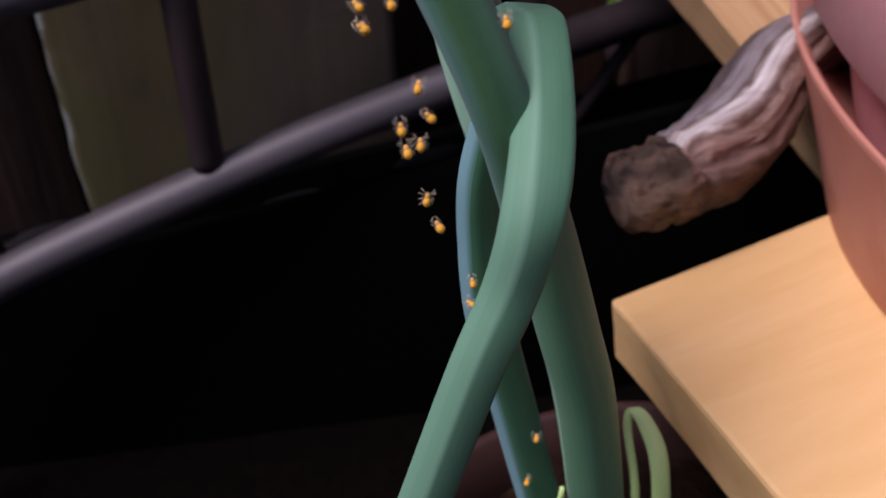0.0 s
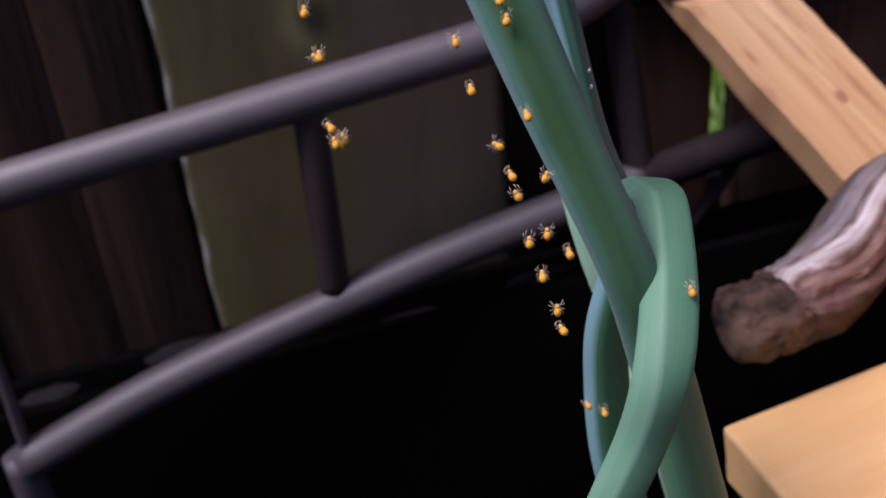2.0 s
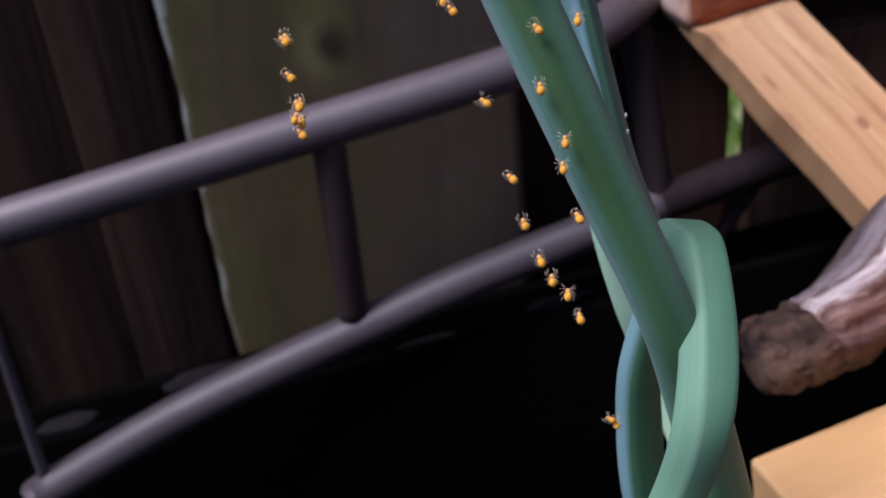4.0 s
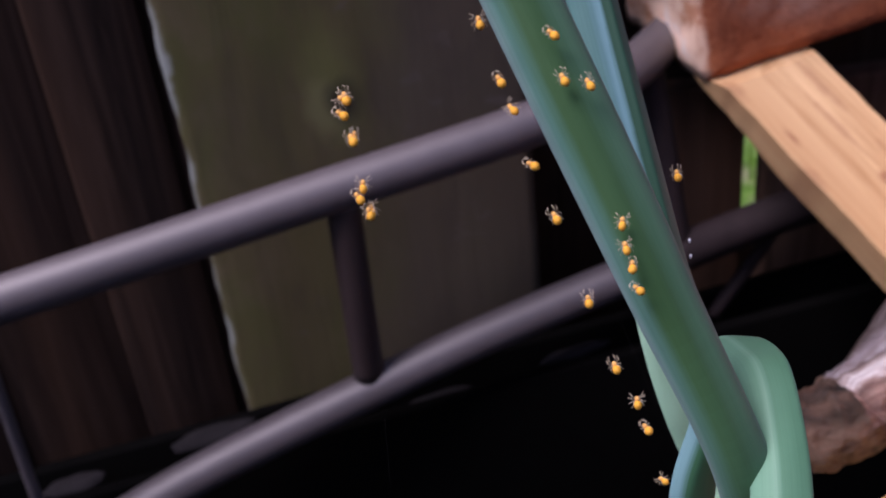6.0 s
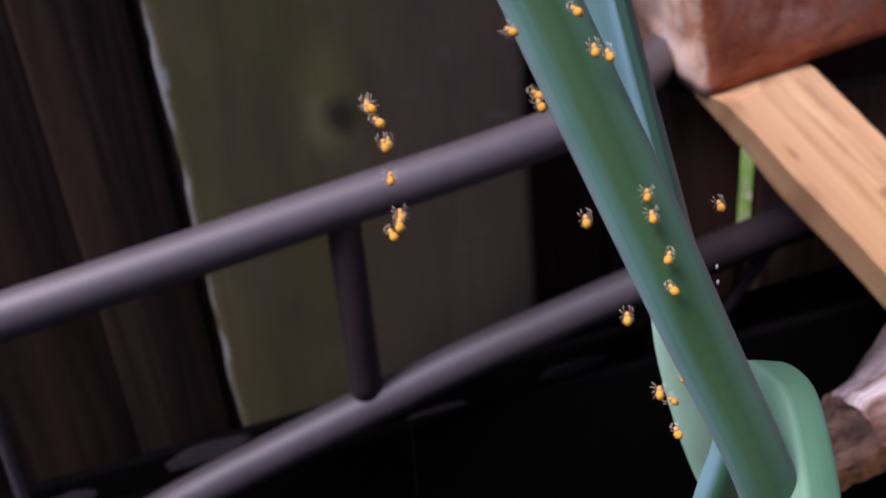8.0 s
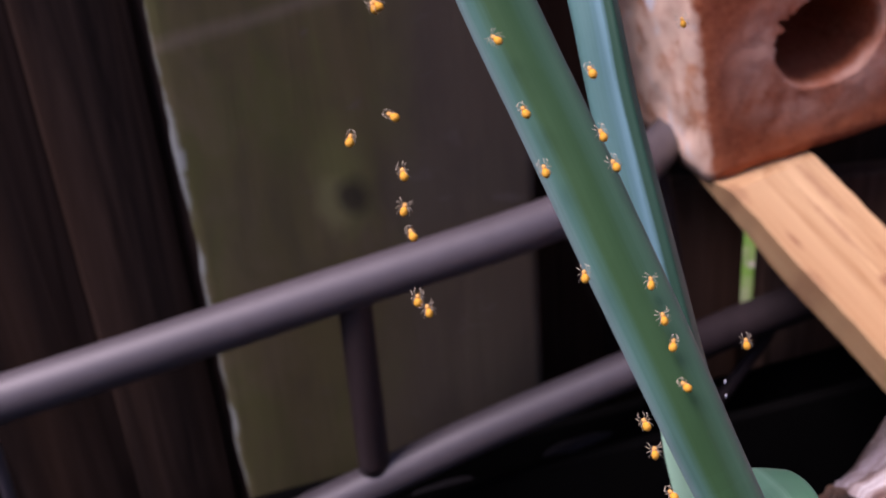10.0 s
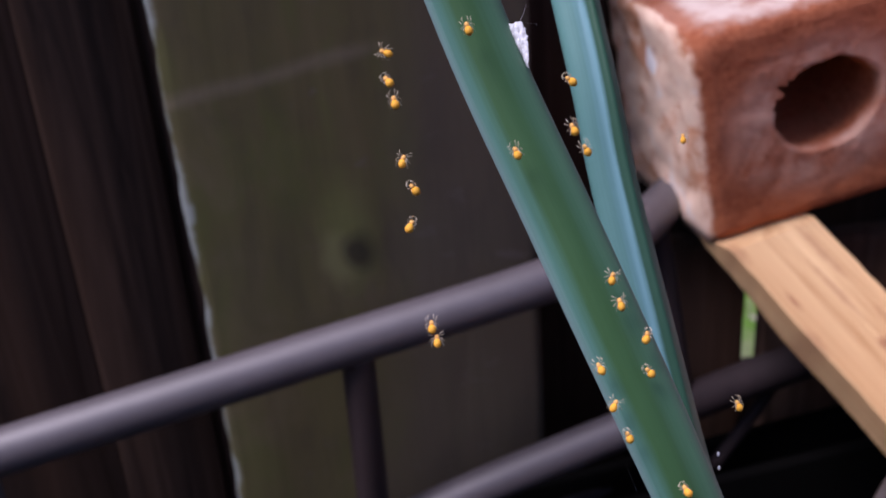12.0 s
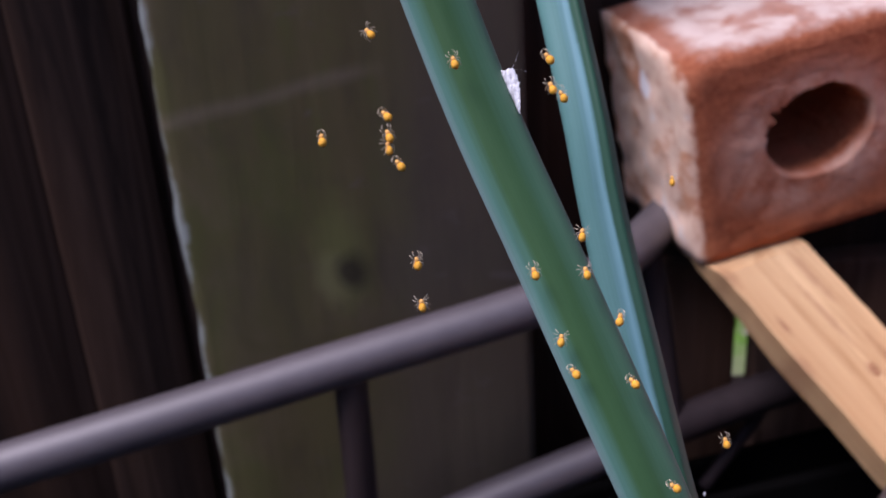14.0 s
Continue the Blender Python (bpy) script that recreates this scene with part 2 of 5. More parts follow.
    # a saw mark that dies out towards the middle
    line = calc("MULTIPLY_ADD", x, -0.18, z)
    line = calc("MULTIPLY_ADD", cloud(40, 40), 0.006, line)
    gap = calc("ABSOLUTE", calc("SUBTRACT", line, 0.6758), 0.0)
    mark = calc("MULTIPLY", ramp(gap, (0.0004, 0.0042, 0.42, 0.0)), ramp(x, (-0.012, 0.004, 1.0, 0.0)))
    out = blend((0.166, 0.135, 0.103), mark, out)
    wire(m, out, b.inputs["Base Color"])


add_knots(M_fence_knot)


def smeared(m):
    """Old mortar on the brick's end and top, and pale smears round its core hole."""
    b = m.node_tree.nodes["Principled BSDF"]
    out = b.inputs["Base Color"].links[0].from_socket
    co = node(m, "TexCoord")
    xyz = node(m, "SeparateXYZ")
    wire(m, co.outputs["Object"], xyz.inputs[0])
    wob = node(m, "TexNoise", Scale=120.0, Detail=6.0, Roughness=0.6)
    wire(m, co.outputs["Object"], wob.inputs["Vector"])
    patch = node(m, "TexNoise", Scale=55.0, Detail=5.0, Roughness=0.6)
    wire(m, co.outputs["Object"], patch.inputs["Vector"])

    def mix(a, c, fac):
        n = m.node_tree.nodes.new("ShaderNodeMix")
        n.data_type = "RGBA"
        n.inputs[7].default_value = (*c, 1)
        wire(m, a, n.inputs[6])
        wire(m, fac, n.inputs["Factor"])
        return n.outputs[2]

    def calc(op, a, c):
        n = m.node_tree.nodes.new("ShaderNodeMath")
        n.operation = op
        for k, v in enumerate((a, c)):
            if isinstance(v, float):
                n.inputs[k].default_value = v
            else:
                wire(m, v, n.inputs[k])
        return n.outputs[0]

    def span(v, a, c, lo, hi):
        r = m.node_tree.nodes.new("ShaderNodeMapRange")
        r.interpolation_type = "SMOOTHSTEP"
        for k, q in zip(("From Min", "From Max", "To Min", "To Max"), (a, c, lo, hi)):
            r.inputs[k].default_value = q
        wire(m, v, r.inputs["Value"])
        return r.outputs["Result"]
    jit = calc("MULTIPLY", wob.outputs["Fac"], 0.006)
    # a greyish bloom round the core hole, thinning outwards
    dx = calc("MULTIPLY", calc("SUBTRACT", xyz.outputs["X"], 0.046), 0.8)
    dz = calc("SUBTRACT", xyz.outputs["Z"], 0.042)
    away = calc("SQRT", calc("ADD", calc("MULTIPLY", dx, dx), calc("MULTIPLY", dz, dz)), 0.0)
    face = calc("MULTIPLY", span(calc("ADD", patch.outputs["Fac"], calc("MULTIPLY", wob.outputs["Fac"], 0.35)), 0.50, 0.80, 0.12, 0.9), span(calc("ADD", away, calc("MULTIPLY", patch.outputs["Fac"], 0.012)), 0.026, 0.042, 0.85, 0.0))
    face = calc("MULTIPLY", face, span(xyz.outputs["Y"], 0.002, 0.006, 1.0, 0.0))
    out = mix(out, (0.56, 0.36, 0.27), face)
    out = mix(out, (0.56, 0.185, 0.075), calc("MULTIPLY", span(calc("ADD", xyz.outputs["Z"], jit), 0.010, 0.022, 0.55, 0.0), span(wob.outputs["Fac"], 0.35, 0.6, 0.3, 1.0)))
    # the end, tan mortar with white scabs and bare clay at its rim
    end = span(calc("ADD", calc("ADD", xyz.outputs["X"], calc("MULTIPLY", xyz.outputs["Y"], 0.0714)), jit), 0.0035, 0.0062, 1.0, 0.0)
    bare = mix(out, (0.70, 0.33, 0.18), span(wob.outputs["Fac"], 0.3, 0.6, 0.5, 0.9))
    tan = mix(bare, (0.86, 0.63, 0.47), calc("MULTIPLY", span(wob.outputs["Fac"], 0.25, 0.55, 0.55, 1.0), span(patch.outputs["Fac"], 0.36, 0.50, 0.1, 1.0)))
    ey = calc("MULTIPLY", calc("SUBTRACT", xyz.outputs["Y"], 0.034), 1.0)
    ez = calc("MULTIPLY", calc("SUBTRACT", xyz.outputs["Z"], 0.066), 0.7)
    scab = calc("ADD", calc("SQRT", calc("ADD", calc("MULTIPLY", ey, ey), calc("MULTIPLY", ez, ez)), 0.0), jit)
    tan = mix(tan, (0.82, 0.74, 0.68), span(patch.outputs["Fac"], 0.58, 0.70, 0.0, 0.75))
    tan = mix(tan, (0.90, 0.87, 0.86), span(scab, 0.0062, 0.0082, 0.9, 0.0))
    n = m.node_tree.nodes.new("ShaderNodeMix")
    n.data_type = "RGBA"
    wire(m, end, n.inputs["Factor"])
    wire(m, out, n.inputs[6])
    wire(m, tan, n.inputs[7])
    out = n.outputs[2]
    top = span(calc("ADD", xyz.outputs["Z"], jit), 0.0845, 0.0880, 0.0, 1.0)
    top = calc("MULTIPLY", top, span(calc("ADD", xyz.outputs["X"], jit), 0.008, 0.016, 0.15, 1.0))
    out = mix(out, (0.70, 0.57, 0.49), calc("MULTIPLY", top, span(patch.outputs["Fac"], 0.36, 0.52, 0.35, 0.95)))
    wire(m, out, b.inputs["Base Color"])


smeared(M_brick)


def small_knots(m, places, dark):
    """Oval knots in sawn wood; places are x, y, half length and half width."""
    b = m.node_tree.nodes["Principled BSDF"]
    out = b.inputs["Base Color"].links[0].from_socket
    co = node(m, "TexCoord")
    wob = node(m, "TexNoise", Scale=200.0, Detail=3.0)
    wire(m, co.outputs["Object"], wob.inputs["Vector"])
    for x, y, sx, sy in places:
        mp = m.node_tree.nodes.new("ShaderNodeMapping")
        mp.inputs["Location"].default_value = (-x / sx, -y / sy, 0)
        mp.inputs["Scale"].default_value = (1 / sx, 1 / sy, 0)
        wire(m, co.outputs["Object"], mp.inputs["Vector"])
        ln = m.node_tree.nodes.new("ShaderNodeVectorMath")
        ln.operation = "LENGTH"
        wire(m, mp.outputs["Vector"], ln.inputs[0])
        ad = m.node_tree.nodes.new("ShaderNodeMath")
        ad.operation = "ADD"
        wire(m, ln.outputs["Value"], ad.inputs[0])
        wire(m, wob.outputs["Fac"], ad.inputs[1])
        r = m.node_tree.nodes.new("ShaderNodeMapRange")
        r.inputs["From Min"].default_value, r.inputs["From Max"].default_value = 0.8, 1.5
        r.inputs["To Min"].default_value, r.inputs["To Max"].default_value = 0.45, 0.0
        wire(m, ad.outputs[0], r.inputs["Value"])
        mix = m.node_tree.nodes.new("ShaderNodeMix")
        mix.data_type = "RGBA"
        mix.inputs[7].default_value = (*dark, 1)
        wire(m, r.outputs["Result"], mix.inputs["Factor"])
        wire(m, out, mix.inputs[6])
        out = mix.outputs[2]
    wire(m, out, b.inputs["Base Color"])


small_knots(M_stick, ((0.0585, 0.0072, 0.0050, 0.0026), (0.0284, -0.0080, 0.0060, 0.0018), (0.0440, -0.0128, 0.0090, 0.0032), (0.0020, -0.0112, 0.0080, 0.0030), (0.0340, 0.0078, 0.0200, 0.0016), (0.0640, 0.0150, 0.0220, 0.0018), (0.0180, 0.0140, 0.0180, 0.0022), (0.0950, -0.0040, 0.0180, 0.0016)), (0.30, 0.14, 0.07))


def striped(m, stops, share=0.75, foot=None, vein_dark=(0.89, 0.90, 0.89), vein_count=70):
    """Bands of bare green, waxy bloom and painted highlight running along a leaf, by their place round it."""
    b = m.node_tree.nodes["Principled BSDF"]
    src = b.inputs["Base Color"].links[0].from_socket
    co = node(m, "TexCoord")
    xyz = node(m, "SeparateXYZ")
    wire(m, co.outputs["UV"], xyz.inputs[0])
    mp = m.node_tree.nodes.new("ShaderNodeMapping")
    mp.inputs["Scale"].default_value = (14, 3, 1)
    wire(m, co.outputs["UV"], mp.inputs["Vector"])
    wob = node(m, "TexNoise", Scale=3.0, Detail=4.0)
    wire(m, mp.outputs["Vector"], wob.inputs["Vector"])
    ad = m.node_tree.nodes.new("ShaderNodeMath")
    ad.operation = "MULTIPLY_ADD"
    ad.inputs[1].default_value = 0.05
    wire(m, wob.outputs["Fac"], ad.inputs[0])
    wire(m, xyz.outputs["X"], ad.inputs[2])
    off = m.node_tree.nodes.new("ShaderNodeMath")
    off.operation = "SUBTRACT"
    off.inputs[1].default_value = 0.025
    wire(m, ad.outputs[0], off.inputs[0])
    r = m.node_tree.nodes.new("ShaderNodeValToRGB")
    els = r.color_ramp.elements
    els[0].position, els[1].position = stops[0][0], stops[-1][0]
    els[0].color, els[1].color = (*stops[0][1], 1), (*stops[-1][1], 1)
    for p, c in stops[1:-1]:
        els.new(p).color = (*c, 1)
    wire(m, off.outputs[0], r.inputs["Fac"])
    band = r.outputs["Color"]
    if foot:
        # the bloom and painted highlight are missing from the lower, younger part
        low = m.node_tree.nodes.new("ShaderNodeMapRange")
        low.inputs["From Min"].default_value, low.inputs["From Max"].default_value = foot[1], foot[2]
        low.inputs["To Min"].default_value, low.inputs["To Max"].default_value = 1.0, 0.0
        wire(m, xyz.outputs["Y"], low.inputs["Value"])
        fm = m.node_tree.nodes.new("ShaderNodeMix")
        fm.data_type = "RGBA"
        fm.inputs[7].default_value = (*foot[0], 1)
        wire(m, band, fm.inputs[6])
        wire(m, low.outputs["Result"], fm.inputs["Factor"])
        band = fm.outputs[2]
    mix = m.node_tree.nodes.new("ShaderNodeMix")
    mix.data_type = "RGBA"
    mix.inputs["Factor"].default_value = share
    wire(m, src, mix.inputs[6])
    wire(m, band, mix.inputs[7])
    vm = m.node_tree.nodes.new("ShaderNodeMapping")
    vm.inputs["Scale"].default_value = (vein_count, 1.6, 1)
    wire(m, co.outputs["UV"], vm.inputs["Vector"])
    vein = node(m, "TexNoise", Scale=1.0, Detail=5.0, Roughness=0.7, Distortion=0.3)
    wire(m, vm.outputs["Vector"], vein.inputs["Vector"])
    vr = m.node_tree.nodes.new("ShaderNodeValToRGB")
    vr.color_ramp.elements[0].position, vr.color_ramp.elements[1].position = 0.34, 0.66
    vr.color_ramp.elements[0].color, vr.color_ramp.elements[1].color = (*vein_dark, 1), (1, 1, 1, 1)
    wire(m, vein.outputs["Fac"], vr.inputs["Fac"])
    mul = m.node_tree.nodes.new("ShaderNodeMix")
    mul.data_type, mul.blend_type = "RGBA", "MULTIPLY"
    mul.inputs["Factor"].default_value = 1.0
    wire(m, mix.outputs[2], mul.inputs[6])
    wire(m, vr.outputs["Color"], mul.inputs[7])
    wire(m, mul.outputs[2], b.inputs["Base Color"])
    b.inputs["Sheen Weight"].default_value = 0.08
    b.inputs["Sheen Roughness"].default_value = 0.4
    b.inputs["Sheen Tint"].default_value = (0.7, 0.85, 1.0, 1)


BLOOM_SKYLIT, GREEN = (0.25, 0.42, 0.405), (0.033, 0.090, 0.029)
# branch: bleached ridge brightened as a highlight, underside blackened as shade
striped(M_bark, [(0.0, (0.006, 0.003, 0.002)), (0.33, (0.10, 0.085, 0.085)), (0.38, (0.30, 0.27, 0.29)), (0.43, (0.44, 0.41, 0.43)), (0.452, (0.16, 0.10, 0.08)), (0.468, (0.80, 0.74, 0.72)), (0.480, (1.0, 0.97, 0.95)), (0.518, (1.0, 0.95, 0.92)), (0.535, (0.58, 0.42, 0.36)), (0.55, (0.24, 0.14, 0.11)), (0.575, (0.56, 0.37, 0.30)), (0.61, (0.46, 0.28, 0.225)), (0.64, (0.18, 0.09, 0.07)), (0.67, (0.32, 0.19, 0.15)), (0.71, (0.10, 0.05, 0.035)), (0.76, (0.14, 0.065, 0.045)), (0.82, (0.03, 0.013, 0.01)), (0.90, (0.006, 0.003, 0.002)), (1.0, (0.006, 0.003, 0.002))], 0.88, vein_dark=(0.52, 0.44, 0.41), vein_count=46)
M_bark.node_tree.nodes["Principled BSDF"].inputs["Sheen Weight"].default_value = 0.0
# leaves: bloom and bare green, with sky highlights and darker facets painted in
striped(M_leaf, [(0.0, (0.1, 0.17, 0.14)), (0.45, BLOOM_SKYLIT), (0.54, BLOOM_SKYLIT), (0.60, (0.10, 0.24, 0.21)), (0.68, GREEN), (0.76, GREEN), (0.83, (0.055, 0.14, 0.078)), (0.92, (0.085, 0.175, 0.115)), (1.0, (0.1, 0.15, 0.12))], foot=((0.12, 0.31, 0.165), 0.26, 0.52))
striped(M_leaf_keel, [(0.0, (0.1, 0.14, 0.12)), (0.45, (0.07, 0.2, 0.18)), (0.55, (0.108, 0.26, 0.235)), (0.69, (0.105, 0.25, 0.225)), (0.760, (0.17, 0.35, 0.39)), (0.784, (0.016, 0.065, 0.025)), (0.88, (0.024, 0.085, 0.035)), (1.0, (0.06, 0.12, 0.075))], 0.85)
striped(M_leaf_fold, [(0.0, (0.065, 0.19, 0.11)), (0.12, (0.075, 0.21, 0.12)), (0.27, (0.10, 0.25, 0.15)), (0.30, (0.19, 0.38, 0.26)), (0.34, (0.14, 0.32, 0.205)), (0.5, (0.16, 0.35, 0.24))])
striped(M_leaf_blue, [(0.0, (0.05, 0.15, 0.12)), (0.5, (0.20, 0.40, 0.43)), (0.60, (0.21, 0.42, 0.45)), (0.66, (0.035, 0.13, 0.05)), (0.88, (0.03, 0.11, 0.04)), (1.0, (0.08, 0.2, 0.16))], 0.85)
M_leg.node_tree.nodes["Principled BSDF"].inputs["Alpha"].default_value = 0.32


# ---- mesh tools ----
def mesh_of(bm, name, smooth=True):
    me = bpy.data.meshes.new(name)
    bm.to_mesh(me)
    bm.free()
    for p in me.polygons:
        p.use_smooth = smooth
    return me


def part(name, bm, material, parent=None, label="", smooth=True):
    me = mesh_of(bm, name, smooth)
    me.materials.append(material)
    ob = new(name, me)
    if parent:
        ob.parent = parent
    return tagged(ob, label)


def empty(name, at=None):
    ob = new(name)
    if at is not None:
        ob.matrix_basis = at
    return ob


def box_bm(lo, hi, bevel=0.001, cuts=0, rough=0.0, seed=0.0, segs=2):
    bm = bmesh.new()
    bmesh.ops.create_cube(bm, size=1)
    for v in bm.verts:
        v.co = Vector([lo[i] + (v.co[i] + 0.5) * (hi[i] - lo[i]) for i in range(3)])
    if bevel:
        bmesh.ops.bevel(bm, geom=bm.edges[:], offset=bevel, segments=segs, affect="EDGES", profile=0.5)
    if cuts:
        bmesh.ops.subdivide_edges(bm, edges=bm.edges[:], cuts=cuts, use_grid_fill=True)
    if rough:
        bm.normal_update()
        for v in bm.verts:
            v.co += v.normal * rough * (noise.noise(v.co * 70 + Vector((seed, 0, 0))) + 0.5 * noise.noise(v.co * 220))
    return bm


def catmull(pts, n):
    p = [Vector(q) for q in pts]
    p = [p[0] * 2 - p[1]] + p + [p[-1] * 2 - p[-2]]
    out = []
    for i in range(1, len(p) - 2):
        for k in range(n):
            t = k / n
            a, b, c, d = p[i - 1:i + 3]
            out.append(0.5 * ((2 * b) + (c - a) * t + (2 * a - 5 * b + 4 * c - d) * t * t + (3 * b - a - 3 * c + d) * t ** 3))
    out.append(p[-2].copy())
    return out


def loft(path, section, close=True, side=Vector((1, 0, 0)), n=20):
    """A tube along a path; section(i, u, a) gives the two offsets across it, u from 0 to 1 along and a round it."""
    bm = bmesh.new()
    rings = []
    uv = bm.loops.layers.uv.new("round")
    for i, p in enumerate(path):
        d = (path[min(i + 1, len(path) - 1)] - path[max(i - 1, 0)]).normalized()
        e1 = (side - d * side.dot(d)).normalized()
        e2 = d.cross(e1)
        ring = []
        for k in range(n):
            x, y = section(i / (len(path) - 1), 2 * math.pi * k / n)
            ring.append(bm.verts.new(p + e1 * x + e2 * y))
        rings.append(ring)
    for a, b in zip(rings, rings[1:]):
        for k in range(n):
            f = bm.faces.new((a[k], a[(k + 1) % n], b[(k + 1) % n], b[k]))
            v = rings.index(a) / len(rings)
            for lp, q in zip(f.loops, ((k / n, v), ((k + 1) / n, v), ((k + 1) / n, v), (k / n, v))):
                lp[uv].uv = q
    if close:
        bm.faces.new(rings[0][::-1])
        bm.faces.new(rings[-1])
    bmesh.ops.recalc_face_normals(bm, faces=bm.faces[:])
    return bm


def tube(pts, r, n=8, side=Vector((0, 0, 1))):
    path = catmull(pts, n)
    return loft(path, lambda u, a: (r * math.cos(a), r * math.sin(a)), True, side)


def lathe(profile, n=72):
    bm = bmesh.new()
    rings = []
    for r, z in profile:
        rings.append([bm.verts.new((r * math.cos(2 * math.pi * k / n), r * math.sin(2 * math.pi * k / n), z)) for k in range(n)])
    for a, b in zip(rings, rings[1:]):
        for k in range(n):
            bm.faces.new((a[k], a[(k + 1) % n], b[(k + 1) % n], b[k]))
    bm.faces.new(rings[0][::-1])
    bm.faces.new(rings[-1])
    bmesh.ops.recalc_face_normals(bm, faces=bm.faces[:])
    return bm


# ---- setting ----
GROUND = 0.35


LAWN = 0.60


def build_ground():
    bm = bmesh.new()
    bmesh.ops.create_grid(bm, x_segments=2, y_segments=2, size=40)
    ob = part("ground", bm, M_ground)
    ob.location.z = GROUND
    tagged(ob, "bare soil by the fence, coloured near-black for its shade", "ground", kind="structure")
    bm = bmesh.new()
    bmesh.ops.create_grid(bm, x_segments=2, y_segments=2, size=20)
    lawn = part("lawn", bm, M_grass)
    lawn.location = (0, 20.0 + LAWN, GROUND + 0.012)
    tagged(lawn, "bright green lawn behind the fence", "lawn", kind="structure")


def build_grass():
    """Blades and fallen petals on the lawn behind the gap in the fence."""
    rnd = random.Random(5)
    bm = bmesh.new()
    for k in range(1500):
        x, y = rnd.uniform(0.05, 0.75), rnd.uniform(LAWN + 0.002, LAWN + 0.6)
        h, lean, turn, w = rnd.uniform(0.02, 0.055), rnd.uniform(-0.02, 0.02), rnd.uniform(0, 3.14), rnd.uniform(0.0012, 0.0025)
        side = Vector((math.cos(turn) * w, math.sin(turn) * w, 0))
        foot = Vector((x, y, GROUND + 0.012))
        pts = [(foot, 1.0), (foot + Vector((lean * 0.3, lean * 0.2, h * 0.55)), 0.8), (foot + Vector((lean, lean * 0.6, h)), 0.08)]
        left = [bm.verts.new(p - side * q) for p, q in pts]
        right = [bm.verts.new(p + side * q) for p, q in pts]
        for i in range(2):
            bm.faces.new((left[i], right[i], right[i + 1], left[i + 1]))
    ob = part("grass", bm, M_blade)
    tagged(ob, "bright green grass blades on the lawn behind the fence", "grass", kind="stuff")
    bm = bmesh.new()
    for k in range(110):
        x, y = rnd.uniform(0.05, 0.75), rnd.uniform(LAWN + 0.01, LAWN + 0.55)
        at, r = Vector((x, y, GROUND + 0.016 + rnd.uniform(0, 0.02))), rnd.uniform(0.003, 0.008)
        ring = [bm.verts.new(at + Vector((r * math.cos(q), 0.8 * r * math.sin(q), 0.3 * r * math.cos(q * 2)))) for q in (0, 1.05, 2.1, 3.14, 4.2, 5.24)]
        bm.faces.new(ring)
    ob = part("fallen_petals", bm, M_petal)
    tagged(ob, "pale pinkish fallen petals scattered in the grass", "petals", kind="stuff")


def build_sky_blocker():
    # unseen wall, added to keep low sky light off the front faces
    bm = box_bm((-2.2, -1.4, GROUND), (2.2, -1.2, 1.25), 0.01)
    ob = part("wall_blocker", bm, M_wall)
    tagged(ob, "unseen plain dark wall added to block low sky light", "wall", kind="structure")


FENCE = 0.368


